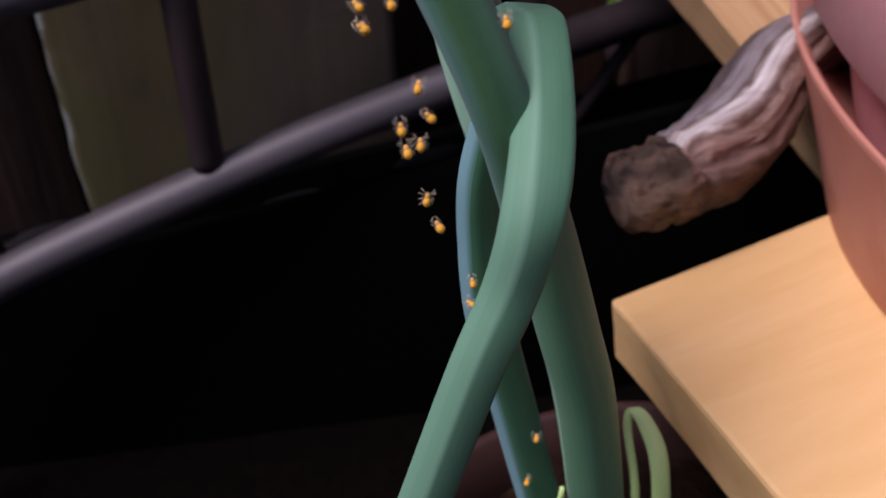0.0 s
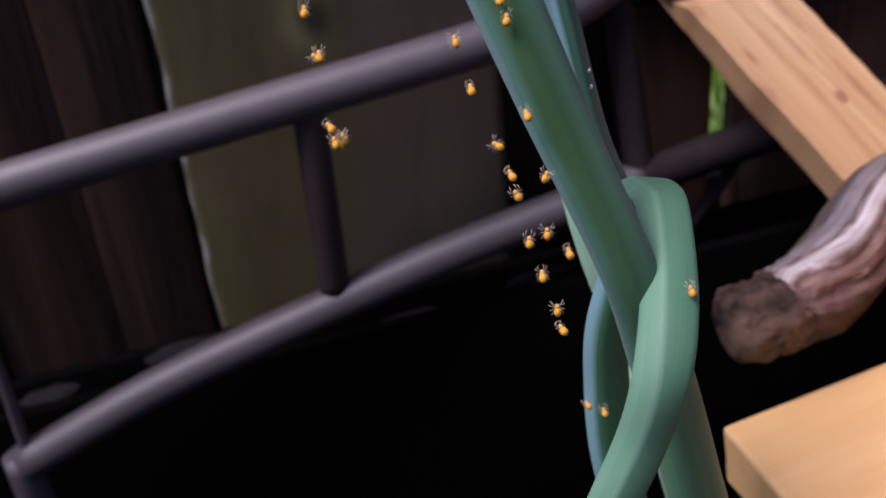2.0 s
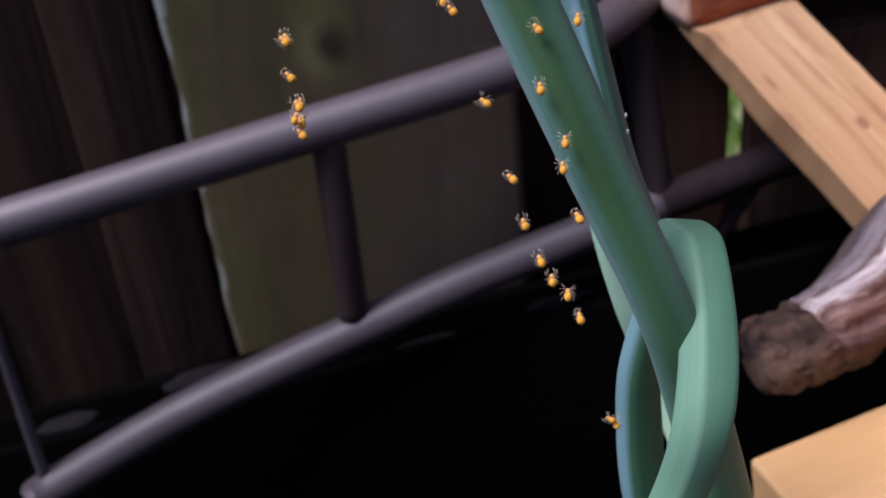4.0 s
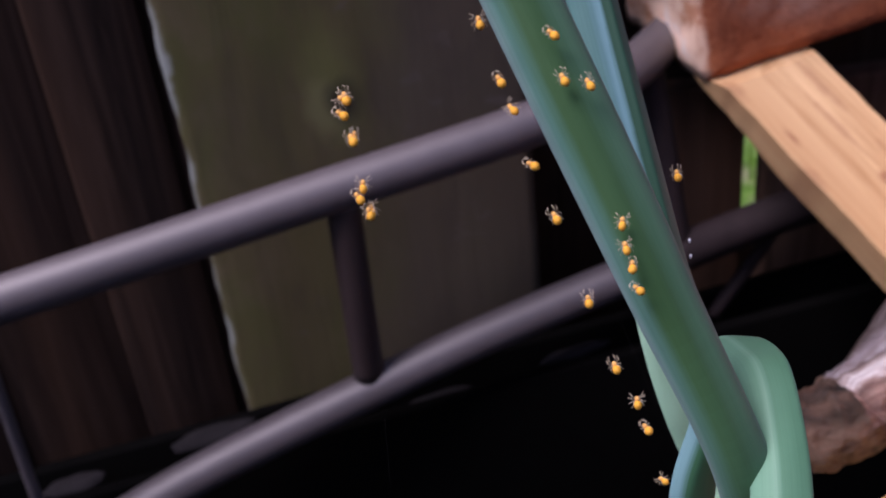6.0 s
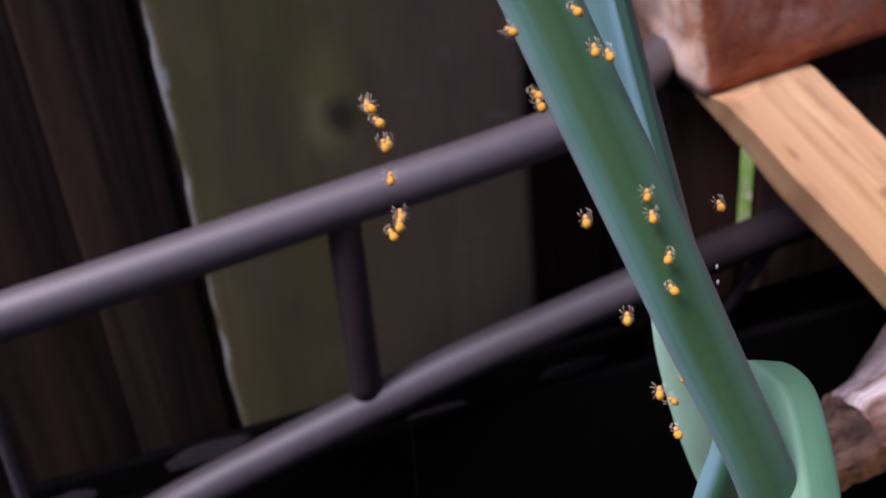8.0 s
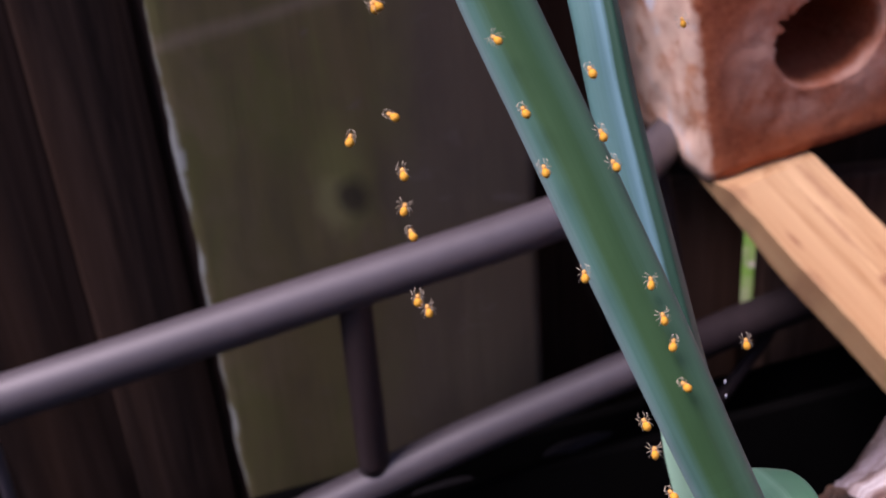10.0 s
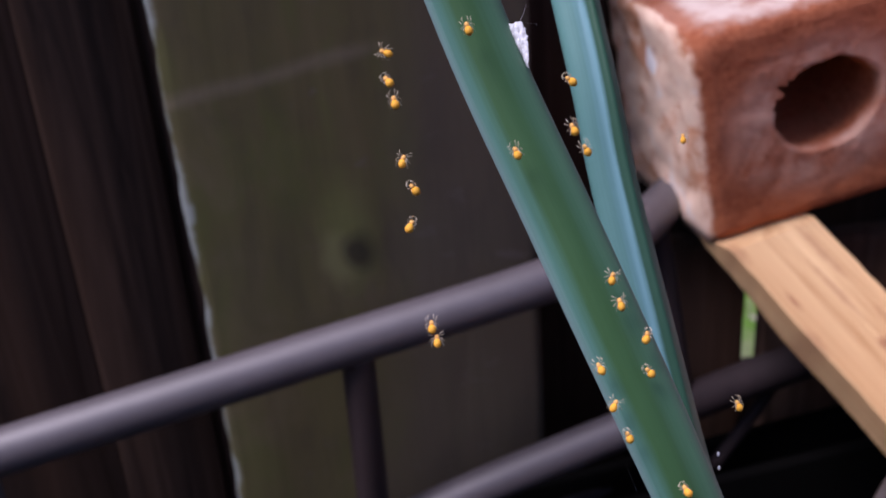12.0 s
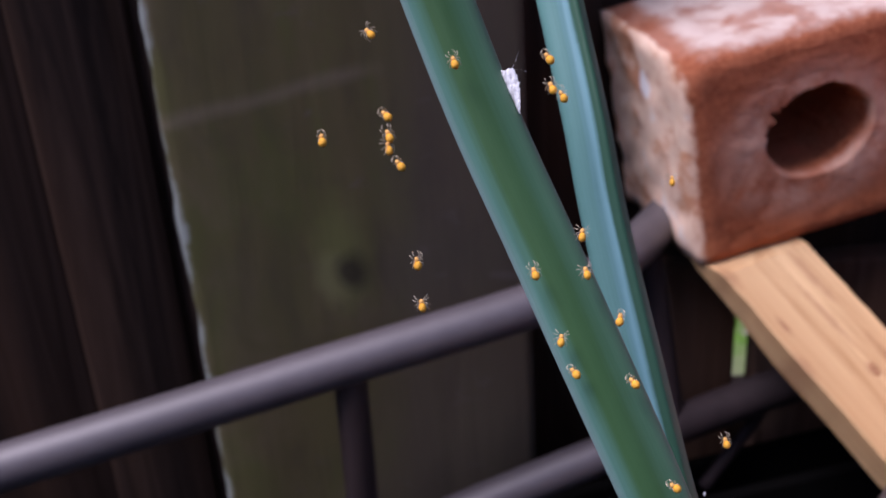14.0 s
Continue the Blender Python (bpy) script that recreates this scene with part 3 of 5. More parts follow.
def build_fence():
    fence = empty("fence")
    tagged(fence, "shadowbox fence of weathered brown wooden boards", "fence")
    bm = bmesh.new()
    xs = [-0.079, -0.0775, -0.074, -0.06, -0.03, 0.0, 0.03, 0.049, 0.052, 0.053]
    zs = [GROUND + 0.01 + 0.006 * k for k in range(110)] + [1.4, 2.0]
    front, rear = [], []
    for z in zs:
        ragged = 0.0022 * noise.noise(Vector((3, 0, z * 30))) + 0.0008 * noise.noise(Vector((9, 0, z * 120)))
        f, r = [], []
        for k, x in enumerate(xs):
            edge = (0.0024, 0.0008, 0, 0, 0, 0, 0, 0, 0.0006, 0.002)[k]
            px = x + (ragged if k < 3 else 0) - 0.0045 * max(0, (z - 0.6) if k > 6 else 0)
            f.append(bm.verts.new((px, FENCE + edge + 0.0006 * noise.noise(Vector((x * 60, 1, z * 9))), z)))
            r.append(bm.verts.new((px, FENCE + 0.017, z)))
        front.append(f)
        rear.append(r)
    for i in range(len(zs) - 1):
        for k in range(len(xs) - 1):
            bm.faces.new((front[i][k], front[i][k + 1], front[i + 1][k + 1], front[i + 1][k]))
            bm.faces.new((rear[i][k], rear[i + 1][k], rear[i + 1][k + 1], rear[i][k + 1]))
        bm.faces.new((front[i][0], front[i + 1][0], rear[i + 1][0], rear[i][0]))
        bm.faces.new((front[i][-1], rear[i][-1], rear[i + 1][-1], front[i + 1][-1]))
    part("board", bm, M_fence_knot, fence, "greenish weathered board with a dark knot")
    back = FENCE + 0.055
    step = 0
    for a, b in ((-0.46, -0.31), (-0.312, -0.205), (-0.207, -0.1385), (-0.1405, -0.094), (-0.096, 0.03), (0.028, 0.094), (0.092, 0.150), (0.182, 0.30), (0.298, 0.44)):
        step += 1
        y = back + 0.0035 * (step % 2)
        part("board", box_bm((a, y, GROUND + 0.01), (b, y + 0.015, 2.0), 0.002), M_fence_back, fence)
    for k in range(12):
        for a in (0.438 + 0.142 * k, -0.602 - 0.142 * k):
            part("board", box_bm((a, back, GROUND + 0.01), (a + 0.144, back + 0.015, 2.0), 0.002), M_fence_back, fence)
    for a, b in [(-0.60, -0.47), (0.32, 0.45)] + [(x + 0.2 * k, x + 0.13 + 0.2 * k) for k in range(8) for x in (0.52, -2.2)]:
        part("board", box_bm((a, FENCE, GROUND + 0.01), (b, FENCE + 0.017, 2.0), 0.002), M_fence, fence)
    # two short boards that leave a gap to the lawn, cut off under the brick
    for a, b, y in ((0.1085, 0.1416, 0.3775), (0.1482, 0.29, 0.3700)):
        part("board", box_bm((a, y, GROUND + 0.01), (b, y + 0.014, 0.575), 0.002), M_fence_back, fence, "short dark board cut off under the brick")
    part("kickboard", box_bm((-1.2, FENCE + 0.0765, GROUND), (1.2, FENCE + 0.094, 0.4635), 0.002), M_fence_back, fence)
    for z in (1.0, 1.8):
        part("fence_rail", box_bm((-2.2, FENCE + 0.0175, z - 0.035), (2.2, FENCE + 0.0545, z + 0.035), 0.002), M_fence_back, fence)


def build_rack():
    rack = empty("metal_rack")
    tagged(rack, "brown painted tubular metal rack standing by the fence", "rack")
    rail = lambda x, z: (x, 0.324 + 0.17 * (x + 0.022), z)
    part("top_rail", tube([rail(-0.33, 0.542), rail(-0.14, 0.565), rail(-0.04, 0.5775), rail(0.05, 0.589), (0.082, 0.3520, 0.5930), (0.1170, 0.3900, 0.5975)], 0.0083), M_rail, rack)
    part("bottom_rail", tube([rail(-0.152, 0.448), rail(-0.10, 0.469), rail(-0.06, 0.4815), rail(-0.02, 0.4925), rail(0.02, 0.503), rail(0.067, 0.513), rail(0.106, 0.5208)], 0.0077), M_rail, rack)
    part("rail_end", tube([rail(0.104, 0.5204), rail(0.135, 0.5258), rail(0.165, 0.530), rail(0.25, 0.540)], 0.0079), M_tube_shaded, rack, "end section of the bottom rail, darkened for shade")
    part("upright", tube([(-0.0215, 0.3248, 0.4985), (-0.0210, 0.3235, 0.535), (-0.0205, 0.3250, 0.576)], 0.0060, 8, Vector((1, 0, 0))), M_post, rack)
    part("upright", tube([(0.1042, 0.3452, 0.520), (0.1015, 0.3570, 0.556), (0.0985, 0.3710, 0.597)], 0.0060, 8, Vector((1, 0, 0))), M_tube_shaded, rack)
    for x, zb in ((-0.1525, 0.452), (0.235, 0.538)):
        p = rail(x, 0)
        part("leg", tube([(p[0], p[1], GROUND), (p[0], p[1], (GROUND + zb) / 2), (p[0], p[1], zb)], 0.0068, side=Vector((1, 0, 0))), M_rail, rack)
    part("end_bar", tube([rail(-0.1495, 0.452), rail(-0.1478, 0.51), rail(-0.146, 0.563)], 0.0022, side=Vector((1, 0, 0))), M_rail, rack)
    part("brace", tube([rail(0.1202, 0.4863), rail(0.1381, 0.51), rail(0.146, 0.522)], 0.0028), M_tube_shaded, rack)


def build_trough():
    trough = empty("trough", pose(-0.05, 0.346, GROUND))
    tagged(trough, "black plastic trough along the foot of the fence", "trough")
    turn = pose(0, 0, 0, 0, -8.6, 0)
    for name, lo, hi in (("front_panel", (-0.4, -0.012, -0.12), (0.4, -0.006, 0.1125)), ("back_panel", (-0.4, 0.012, -0.12), (0.4, 0.018, 0.1125)), ("filling", (-0.4, -0.006, -0.12), (0.4, 0.012, 0.095))):
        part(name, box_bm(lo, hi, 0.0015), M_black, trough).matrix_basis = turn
    # flat pieces added to stand in for the pale streaks along the rim
    for x, z, w, d in ((-0.0895, 0.4640, 0.034, 0.010), (-0.1515, 0.4485, 0.026, 0.009), (0.0040, 0.4668, 0.026, 0.005), (0.0617, 0.4805, 0.028, 0.005)):
        bm = bmesh.new()
        bmesh.ops.create_uvsphere(bm, u_segments=28, v_segments=12, radius=1)
        for v in bm.verts:
            lump = 1 + 0.22 * noise.noise(v.co * 1.7 + Vector((x * 90, 0, 0))) + 0.1 * noise.noise(v.co * 5)
            v.co = Vector((v.co.x * w * 0.52, v.co.y * d * 0.6, v.co.z * 0.0022)) * lump
        ob = part("flat_rim_piece", bm, M_rim_piece)
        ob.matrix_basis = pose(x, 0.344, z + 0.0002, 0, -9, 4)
        tagged(ob, "flat grey piece standing in for a pale streak on a black trough's rim", "stone", "stones on the trough")


# ---- things ----
def build_brick():
    L, D, H = 0.125, 0.07, 0.0845
    cx, cz, r = 0.049, 0.0447, 0.0187
    angles = [2 * math.pi * k / 112 for k in range(112)]
    for x, z in ((0, 0), (L, 0), (L, H), (0, H)):
        a = math.atan2(z - cz, x - cx) % (2 * math.pi)
        k = min(range(112), key=lambda q: abs(angles[q] - a))
        angles[k] = a
    bm = bmesh.new()
    rings = []

    def ring(place):
        rings.append([bm.verts.new(place(a, math.cos(a), math.sin(a))) for a in angles])

    def reach(c, s):
        return min((L - cx) / c if c > 1e-6 else 1e9, -cx / c if c < -1e-6 else 1e9, (H - cz) / s if s > 1e-6 else 1e9, -cz / s if s < -1e-6 else 1e9)

    def hole(a, c, s):
        # worn round, with chips out of its rim on the one side
        chip = math.exp(-((a - 2.6) / 0.6) ** 2)
        return r * (1 + 0.085 * math.cos(2 * a - 0.2) + 0.05 * noise.noise(Vector((c * 2, s * 2, 3))) + chip * (0.05 + 0.24 * noise.noise(Vector((a * 8, 0, 1))) + 0.16 * noise.noise(Vector((a * 21, 2, 1)))))

    def inset(a, c, s, pull, y):
        t = reach(c, s)
        x, z = min(max(cx + c * t, pull), L - pull), min(max(cz + s * t, pull), H - pull)
        # the one front corner is knocked round
        worn = 0.013 * max(0, 1 - y / 0.022)
        gone = math.hypot(x - worn, z - H + worn)
        if x < worn and z > H - worn and gone > worn - pull:
            x, z = worn + (x - worn) * (worn - pull) / gone, H - worn + (z - H + worn) * (worn - pull) / gone
        return Vector((x, y, z))
    for y in (D, 0.05, 0.03, 0.018, 0.010, 0.005, 0.0012):
        ring(lambda a, c, s, y=y: Vector((cx + c * hole(a, c, s) * (1 - 0.04 * min(1, y / 0.012)), y, cz + s * hole(a, c, s) * (1 - 0.04 * min(1, y / 0.012)))))
    for k in range(22):
        u = (k / 21) ** 1.15
        ring(lambda a, c, s, u=u: Vector((cx + c * hole(a, c, s) * 1.02, 0, cz + s * hole(a, c, s) * 1.02)).lerp(inset(a, c, s, 0.0062, 0), u))
    for pull, y in ((0.0036, 0.0007), (0.0019, 0.0019), (0.0006, 0.0040), (0, 0.0068)):
        ring(lambda a, c, s, pull=pull, y=y: inset(a, c, s, pull, y))
    for k in range(1, 23):
        ring(lambda a, c, s, k=k: inset(a, c, s, 0, 0.0065 + (D - 0.0065) * k / 22))
    n = len(angles)
    for p, q in zip(rings, rings[1:]):
        for k in range(n):
            bm.faces.new((p[k], p[(k + 1) % n], q[(k + 1) % n], q[k]))
    for k in range(n):
        bm.faces.new((rings[-1][k], rings[-1][(k + 1) % n], rings[0][(k + 1) % n], rings[0][k]))
    bmesh.ops.recalc_face_normals(bm, faces=bm.faces[:])
    bm.normal_update()
    moves = []
    for v in bm.verts:
        q = v.co * 60
        crust = max(0, -v.normal.x) * (1 if v.co.x < 0.004 else 0) + 0.5 * max(0, v.normal.z) * (1 if v.co.z > H - 0.004 else 0)
        crust *= min(1, v.co.y / 0.012)
        moves.append(v.normal * (0.0005 * noise.noise(q) + 0.0003 * noise.noise(q * 3.1) + 0.0003 * noise.noise(q * 8) + crust * (0.0016 * noise.noise(q * 1.3) + 0.0010 * noise.noise(q * 3.7 + Vector((5, 0, 0))))))
    for v, d in zip(bm.verts, moves):
        v.co += d
        # the end is not square: it runs out towards the back
        v.co.x -= 0.005 * (v.co.y / D) * (1 - v.co.x / L)
    ob = part("brick", bm, M_brick)
    ob.matrix_basis = Matrix.Translation((0.115, 0.3473, 0.5889)) @ Euler([radians(a) for a in (3.77, -9.52, 5.11)]).to_matrix().to_4x4()
    return tagged(ob, "red clay brick with a round core hole, on a wooden stick", "brick")


def build_stick(brick):
    a, b = Vector((0.1318, 0.3454, 0.5939)), Vector((0.1644, 0.2926, 0.5561))
    d = (b - a).normalized()
    nrm = Vector((-0.62, -0.36, 0.68))
    nrm = (nrm - d * nrm.dot(d)).normalized()
    nrm = Matrix.Rotation(radians(-32), 3, d) @ nrm
    y = nrm.cross(d)
    m = Matrix((d, y, nrm)).transposed().to_4x4()
    m.translation = a
    bm = bmesh.new()
    rings = []
    lo, hi = -0.034, 0.2
    steps = 96
    for i in range(steps + 1):
        x = lo + (hi - lo) * i / steps
        # sawn by hand: the edges wander, and one is worn away towards the upper end
        wl = 0.0006 * noise.noise(Vector((x * 40, 1, 0))) + 0.0003 * noise.noise(Vector((x * 160, 1, 0)))
        wr = 0.0006 * noise.noise(Vector((x * 40, 7, 0))) + 0.0003 * noise.noise(Vector((x * 160, 7, 0)))
        worn = 0.0045 * max(0, min(1, (0.035 - x) / 0.05))
        y0, y1, z0 = -0.0130 + wl, 0.0226 + wr, -0.0178 + worn
        e = 0.0011 + 0.0005 * noise.noise(Vector((x * 60, 3, 0)))
        outline = [(y0, z0 + e), (y0, -e), (y0 + 0.35 * e, -0.35 * e), (y0 + e, 0)]
        outline += [(y0 + e + (y1 - y0 - 2 * e) * k / 10, 0.00022 * noise.noise(Vector((x * 25, k * 2.3, 5)))) for k in range(1, 10)]
        outline += [(y1 - e, 0), (y1 - 0.35 * e, -0.35 * e), (y1, -e), (y1, z0 + e), (y1 - e, z0), (y0 + e, z0)]
        rings.append([bm.verts.new((x, q, r)) for q, r in outline])
    n = len(rings[0])
    for p, q in zip(rings, rings[1:]):
        for k in range(n):
            bm.faces.new((p[k], p[(k + 1) % n], q[(k + 1) % n], q[k]))
    bm.faces.new(rings[0][::-1])
    bm.faces.new(rings[-1])
    bmesh.ops.recalc_face_normals(bm, faces=bm.faces[:])
    # its end is cut to lie flat under the brick
    into = m.inverted() @ brick.matrix_basis
    at, up = into @ Vector((0.06, 0.0, 0.0007)), into.to_3x3() @ Vector((0, 0, 1))
    cut = bmesh.ops.bisect_plane(bm, geom=bm.verts[:] + bm.edges[:] + bm.faces[:], plane_co=at, plane_no=up, clear_outer=True)
    rim = [q for q in cut["geom_cut"] if isinstance(q, bmesh.types.BMEdge)]
    bmesh.ops.contextual_create(bm, geom=rim)
    ob = empty("wooden_stick", m)
    part("shaft", bm, M_stick, ob, smooth=False)
    for x, q, rx, ry in ((0.0585, 0.0072, 0.0030, 0.0017), (0.0284, -0.0080, 0.0024, 0.0008)):
        bm = bmesh.new()
        bmesh.ops.create_uvsphere(bm, u_segments=20, v_segments=10, radius=1)
        for v in bm.verts:
            lump = 1 + 0.2 * noise.noise(v.co * 2 + Vector((x * 50, 0, 0)))
            v.co = Vector((x + v.co.x * rx * lump, q + v.co.y * ry * lump, v.co.z * 0.0003))
        part("knot", bm, M_knot, ob, "brown knot in the sawn face")
    tagged(ob, "reddish sawn wooden stick leaning towards the fence under a brick", "stick")


def build_board():
    m = Matrix.Translation((0.093, 0.1995, 0.5174)) @ Euler([radians(q) for q in (6.74, -0.21, -76.7)]).to_matrix().to_4x4()
    bm = box_bm((0, 0, -0.0216), (0.14, 0.3, 0), 0.0014, 14, 0.00035, 4.0)
    ob = part("wooden_board", bm, M_pine, smooth=False)
    ob.matrix_basis = m
    tagged(ob, "pale planed pine board lying over a brown planter", "board")


def build_branch():
    path = catmull([(0.0970, 0.2140, 0.5407), (0.1071, 0.2155, 0.5418), (0.1151, 0.2170, 0.5432), (0.1262, 0.2216, 0.5449), (0.1383, 0.2300, 0.5492), (0.1509, 0.2420, 0.5578), (0.1700, 0.2580, 0.5566), (0.2000, 0.2800, 0.5479)], 16)
    bm = bmesh.new()
    rings, n = [], 96
    uv = bm.loops.layers.uv.new("round")
    for i, p in enumerate(path):
        u = i / (len(path) - 1)
        d = (path[min(i + 1, len(path) - 1)] - path[max(i - 1, 0)]).normalized()
        e1 = (Vector((0, 0, 1)) - d * d.z).normalized()
        e2 = d.cross(e1)
        r = 0.0108 + 0.0026 * math.exp(-((u - 0.52) / 0.2) ** 2)
        r *= min(1, 0.74 + 7 * u)
        r *= 1 + 0.07 * math.exp(-((u - 0.22) / 0.05) ** 2)
        ring = []
        for k in range(n):
            a = 2 * math.pi * k / n
            turned = a - 0.05 + 1.6 * min(0.22, max(0, u - 0.31))
            c, s = math.cos(turned), math.sin(turned)

            def near(q, width):
                return math.exp(-(math.atan2(math.sin(a - q), math.cos(a - q)) / width) ** 2)
            along = min(1, max(0, (u - 0.30) * 9))
            sway = 0.35 * noise.noise(Vector((u * 6, 2, 0)))
            w = 1 + 0.10 * noise.noise(Vector((c * 1.6, s * 1.6, u * 5))) + 0.05 * noise.noise(Vector((c * 12, s * 12, u * 16)))
            # long fibres and furrows in the bleached limb
            w += along * (0.07 * noise.noise(Vector((c * 3, s * 3, u * 4))) + 0.035 * noise.noise(Vector((c * 13, s * 13, u * 7))))
            w += along * (0.10 * near(0.0, 0.20) - 0.09 * near(-0.45 + sway, 0.14) - 0.09 * near(0.38 + sway, 0.13) - 0.10 * near(0.95 + sway, 0.16) - 0.05 * near(1.7 - sway, 0.2))
            # the cleft behind the broken knob, and the knob's own lumps
            w -= 0.42 * math.exp(-((u - 0.300 - 0.02 * s) / 0.012) ** 2) * (near(0.6, 0.55) + 0.12)
            w += (1 - along) * (0.16 * noise.noise(Vector((c * 2.6, s * 2.6, u * 14))) + 0.08 * noise.noise(Vector((c * 7, s * 7, u * 30))))
            ring.append(bm.verts.new(p + (e1 * c + e2 * s) * r * w))
        rings.append(ring)
    for a, b in zip(rings, rings[1:]):
        for k in range(n):
            f = bm.faces.new((a[k], a[(k + 1) % n], b[(k + 1) % n], b[k]))
            v, q = rings.index(a) / 40, (k + n // 2) % n / n
            for lp, spot in zip(f.loops, ((q, v), (q + 1 / n, v), (q + 1 / n, v), (q, v))):
                lp[uv].uv = spot
    # the broken end, hollowed a little
    c0 = bm.verts.new(path[0] + Vector((0.0012, 0, 0.0)))
    for k in range(n):
        bm.faces.new((rings[0][(k + 1) % n], rings[0][k], c0))
    bm.faces.new(rings[-1])
    bmesh.ops.recalc_face_normals(bm, faces=bm.faces[:])
    bm.faces.ensure_lookup_table()
    ob = empty("driftwood_branch", Matrix.Translation(path[0]))
    for v in bm.verts:
        v.co -= path[0]
    tail = bm.copy()
    cut = 31 * n
    bmesh.ops.delete(tail, geom=[f for k, f in enumerate(tail.faces) if k < cut or k >= len(bm.faces) - n - 1 and k < len(bm.faces) - 1], context="FACES")
    bmesh.ops.delete(bm, geom=[f for k, f in enumerate(bm.faces) if k >= cut and k < len(bm.faces) - n - 1 or k == len(bm.faces) - 1], context="FACES")
    part("limb", tail, M_bark, ob, "dark brown wood, bleached ridge with a painted highlight")
    part("broken_end", bm, M_branch_end, ob, "dull dark broken end")
    tagged(ob, "weathered brown piece of driftwood branch, broken at the end", "branch")


def build_pot():
    pot = empty("flower_pot", pose(0.24, 0.178, 0.529))
    tagged(pot, "pink oval terracotta pot nested in another, on a pine board", "flower pot")

    def oval(profile):
        bm = lathe([(1, 0)] * len(profile), 96)
        bm.verts.ensure_lookup_table()
        for k, (a, b, z) in enumerate(profile):
            for v in bm.verts[k * 96:(k + 1) * 96]:
                v.co = Vector((v.co.x * a, v.co.y * b, z))
        return bm
    part("outer_pot", oval([(0.083, 0.104, -0.006), (0.085, 0.107, -0.003), (0.0895, 0.127, 0.020), (0.0940, 0.1475, 0.0388), (0.0948, 0.1486, 0.0414), (0.0942, 0.1479, 0.0422), (0.0926, 0.1455, 0.0412), (0.084, 0.124, 0.024), (0.07, 0.09, 0.004)]), M_terra, pot)
    part("inner_pot", oval([(0.070, 0.090, 0.005), (0.078, 0.110, 0.018), (0.0800, 0.1250, 0.0360), (0.0800, 0.1250, 0.0485), (0.0895, 0.1445, 0.0490), (0.0912, 0.1465, 0.0510), (0.0952, 0.1545, 0.082), (0.0942, 0.153, 0.086), (0.0900, 0.147, 0.086), (0.0875, 0.1435, 0.078)]), M_terra_rim, pot)
    part("soil", oval([(0.0875, 0.1430, 0.060), (0.05, 0.07, 0.062), (0.002, 0.002, 0.063)]), M_soil, pot)


def build_planter():
    pl = empty("planter", pose(0.085, 0.113, GROUND))
    tagged(pl, "brown plastic planter filled with dark soil", "planter")
    part("shell", lathe([(0.055, 0), (0.058, 0.002), (0.070, 0.128), (0.0755, 0.129), (0.0765, 0.139), (0.0745, 0.141), (0.072, 0.14), (0.069, 0.124), (0.055, 0.01)]), M_planter, pl)
    bm = bmesh.new()
    bmesh.ops.create_circle(bm, cap_ends=True, segments=48, radius=0.0695)
    bmesh.ops.triangulate(bm, faces=bm.faces[:])
    bmesh.ops.subdivide_edges(bm, edges=bm.edges[:], cuts=12, use_grid_fill=True)
    for v in bm.verts:
        v.co.z = 0.124 + 0.004 * noise.noise(v.co * 90) + 0.002 * noise.noise(v.co * 300)
    part("soil", bm, M_soil, pl)


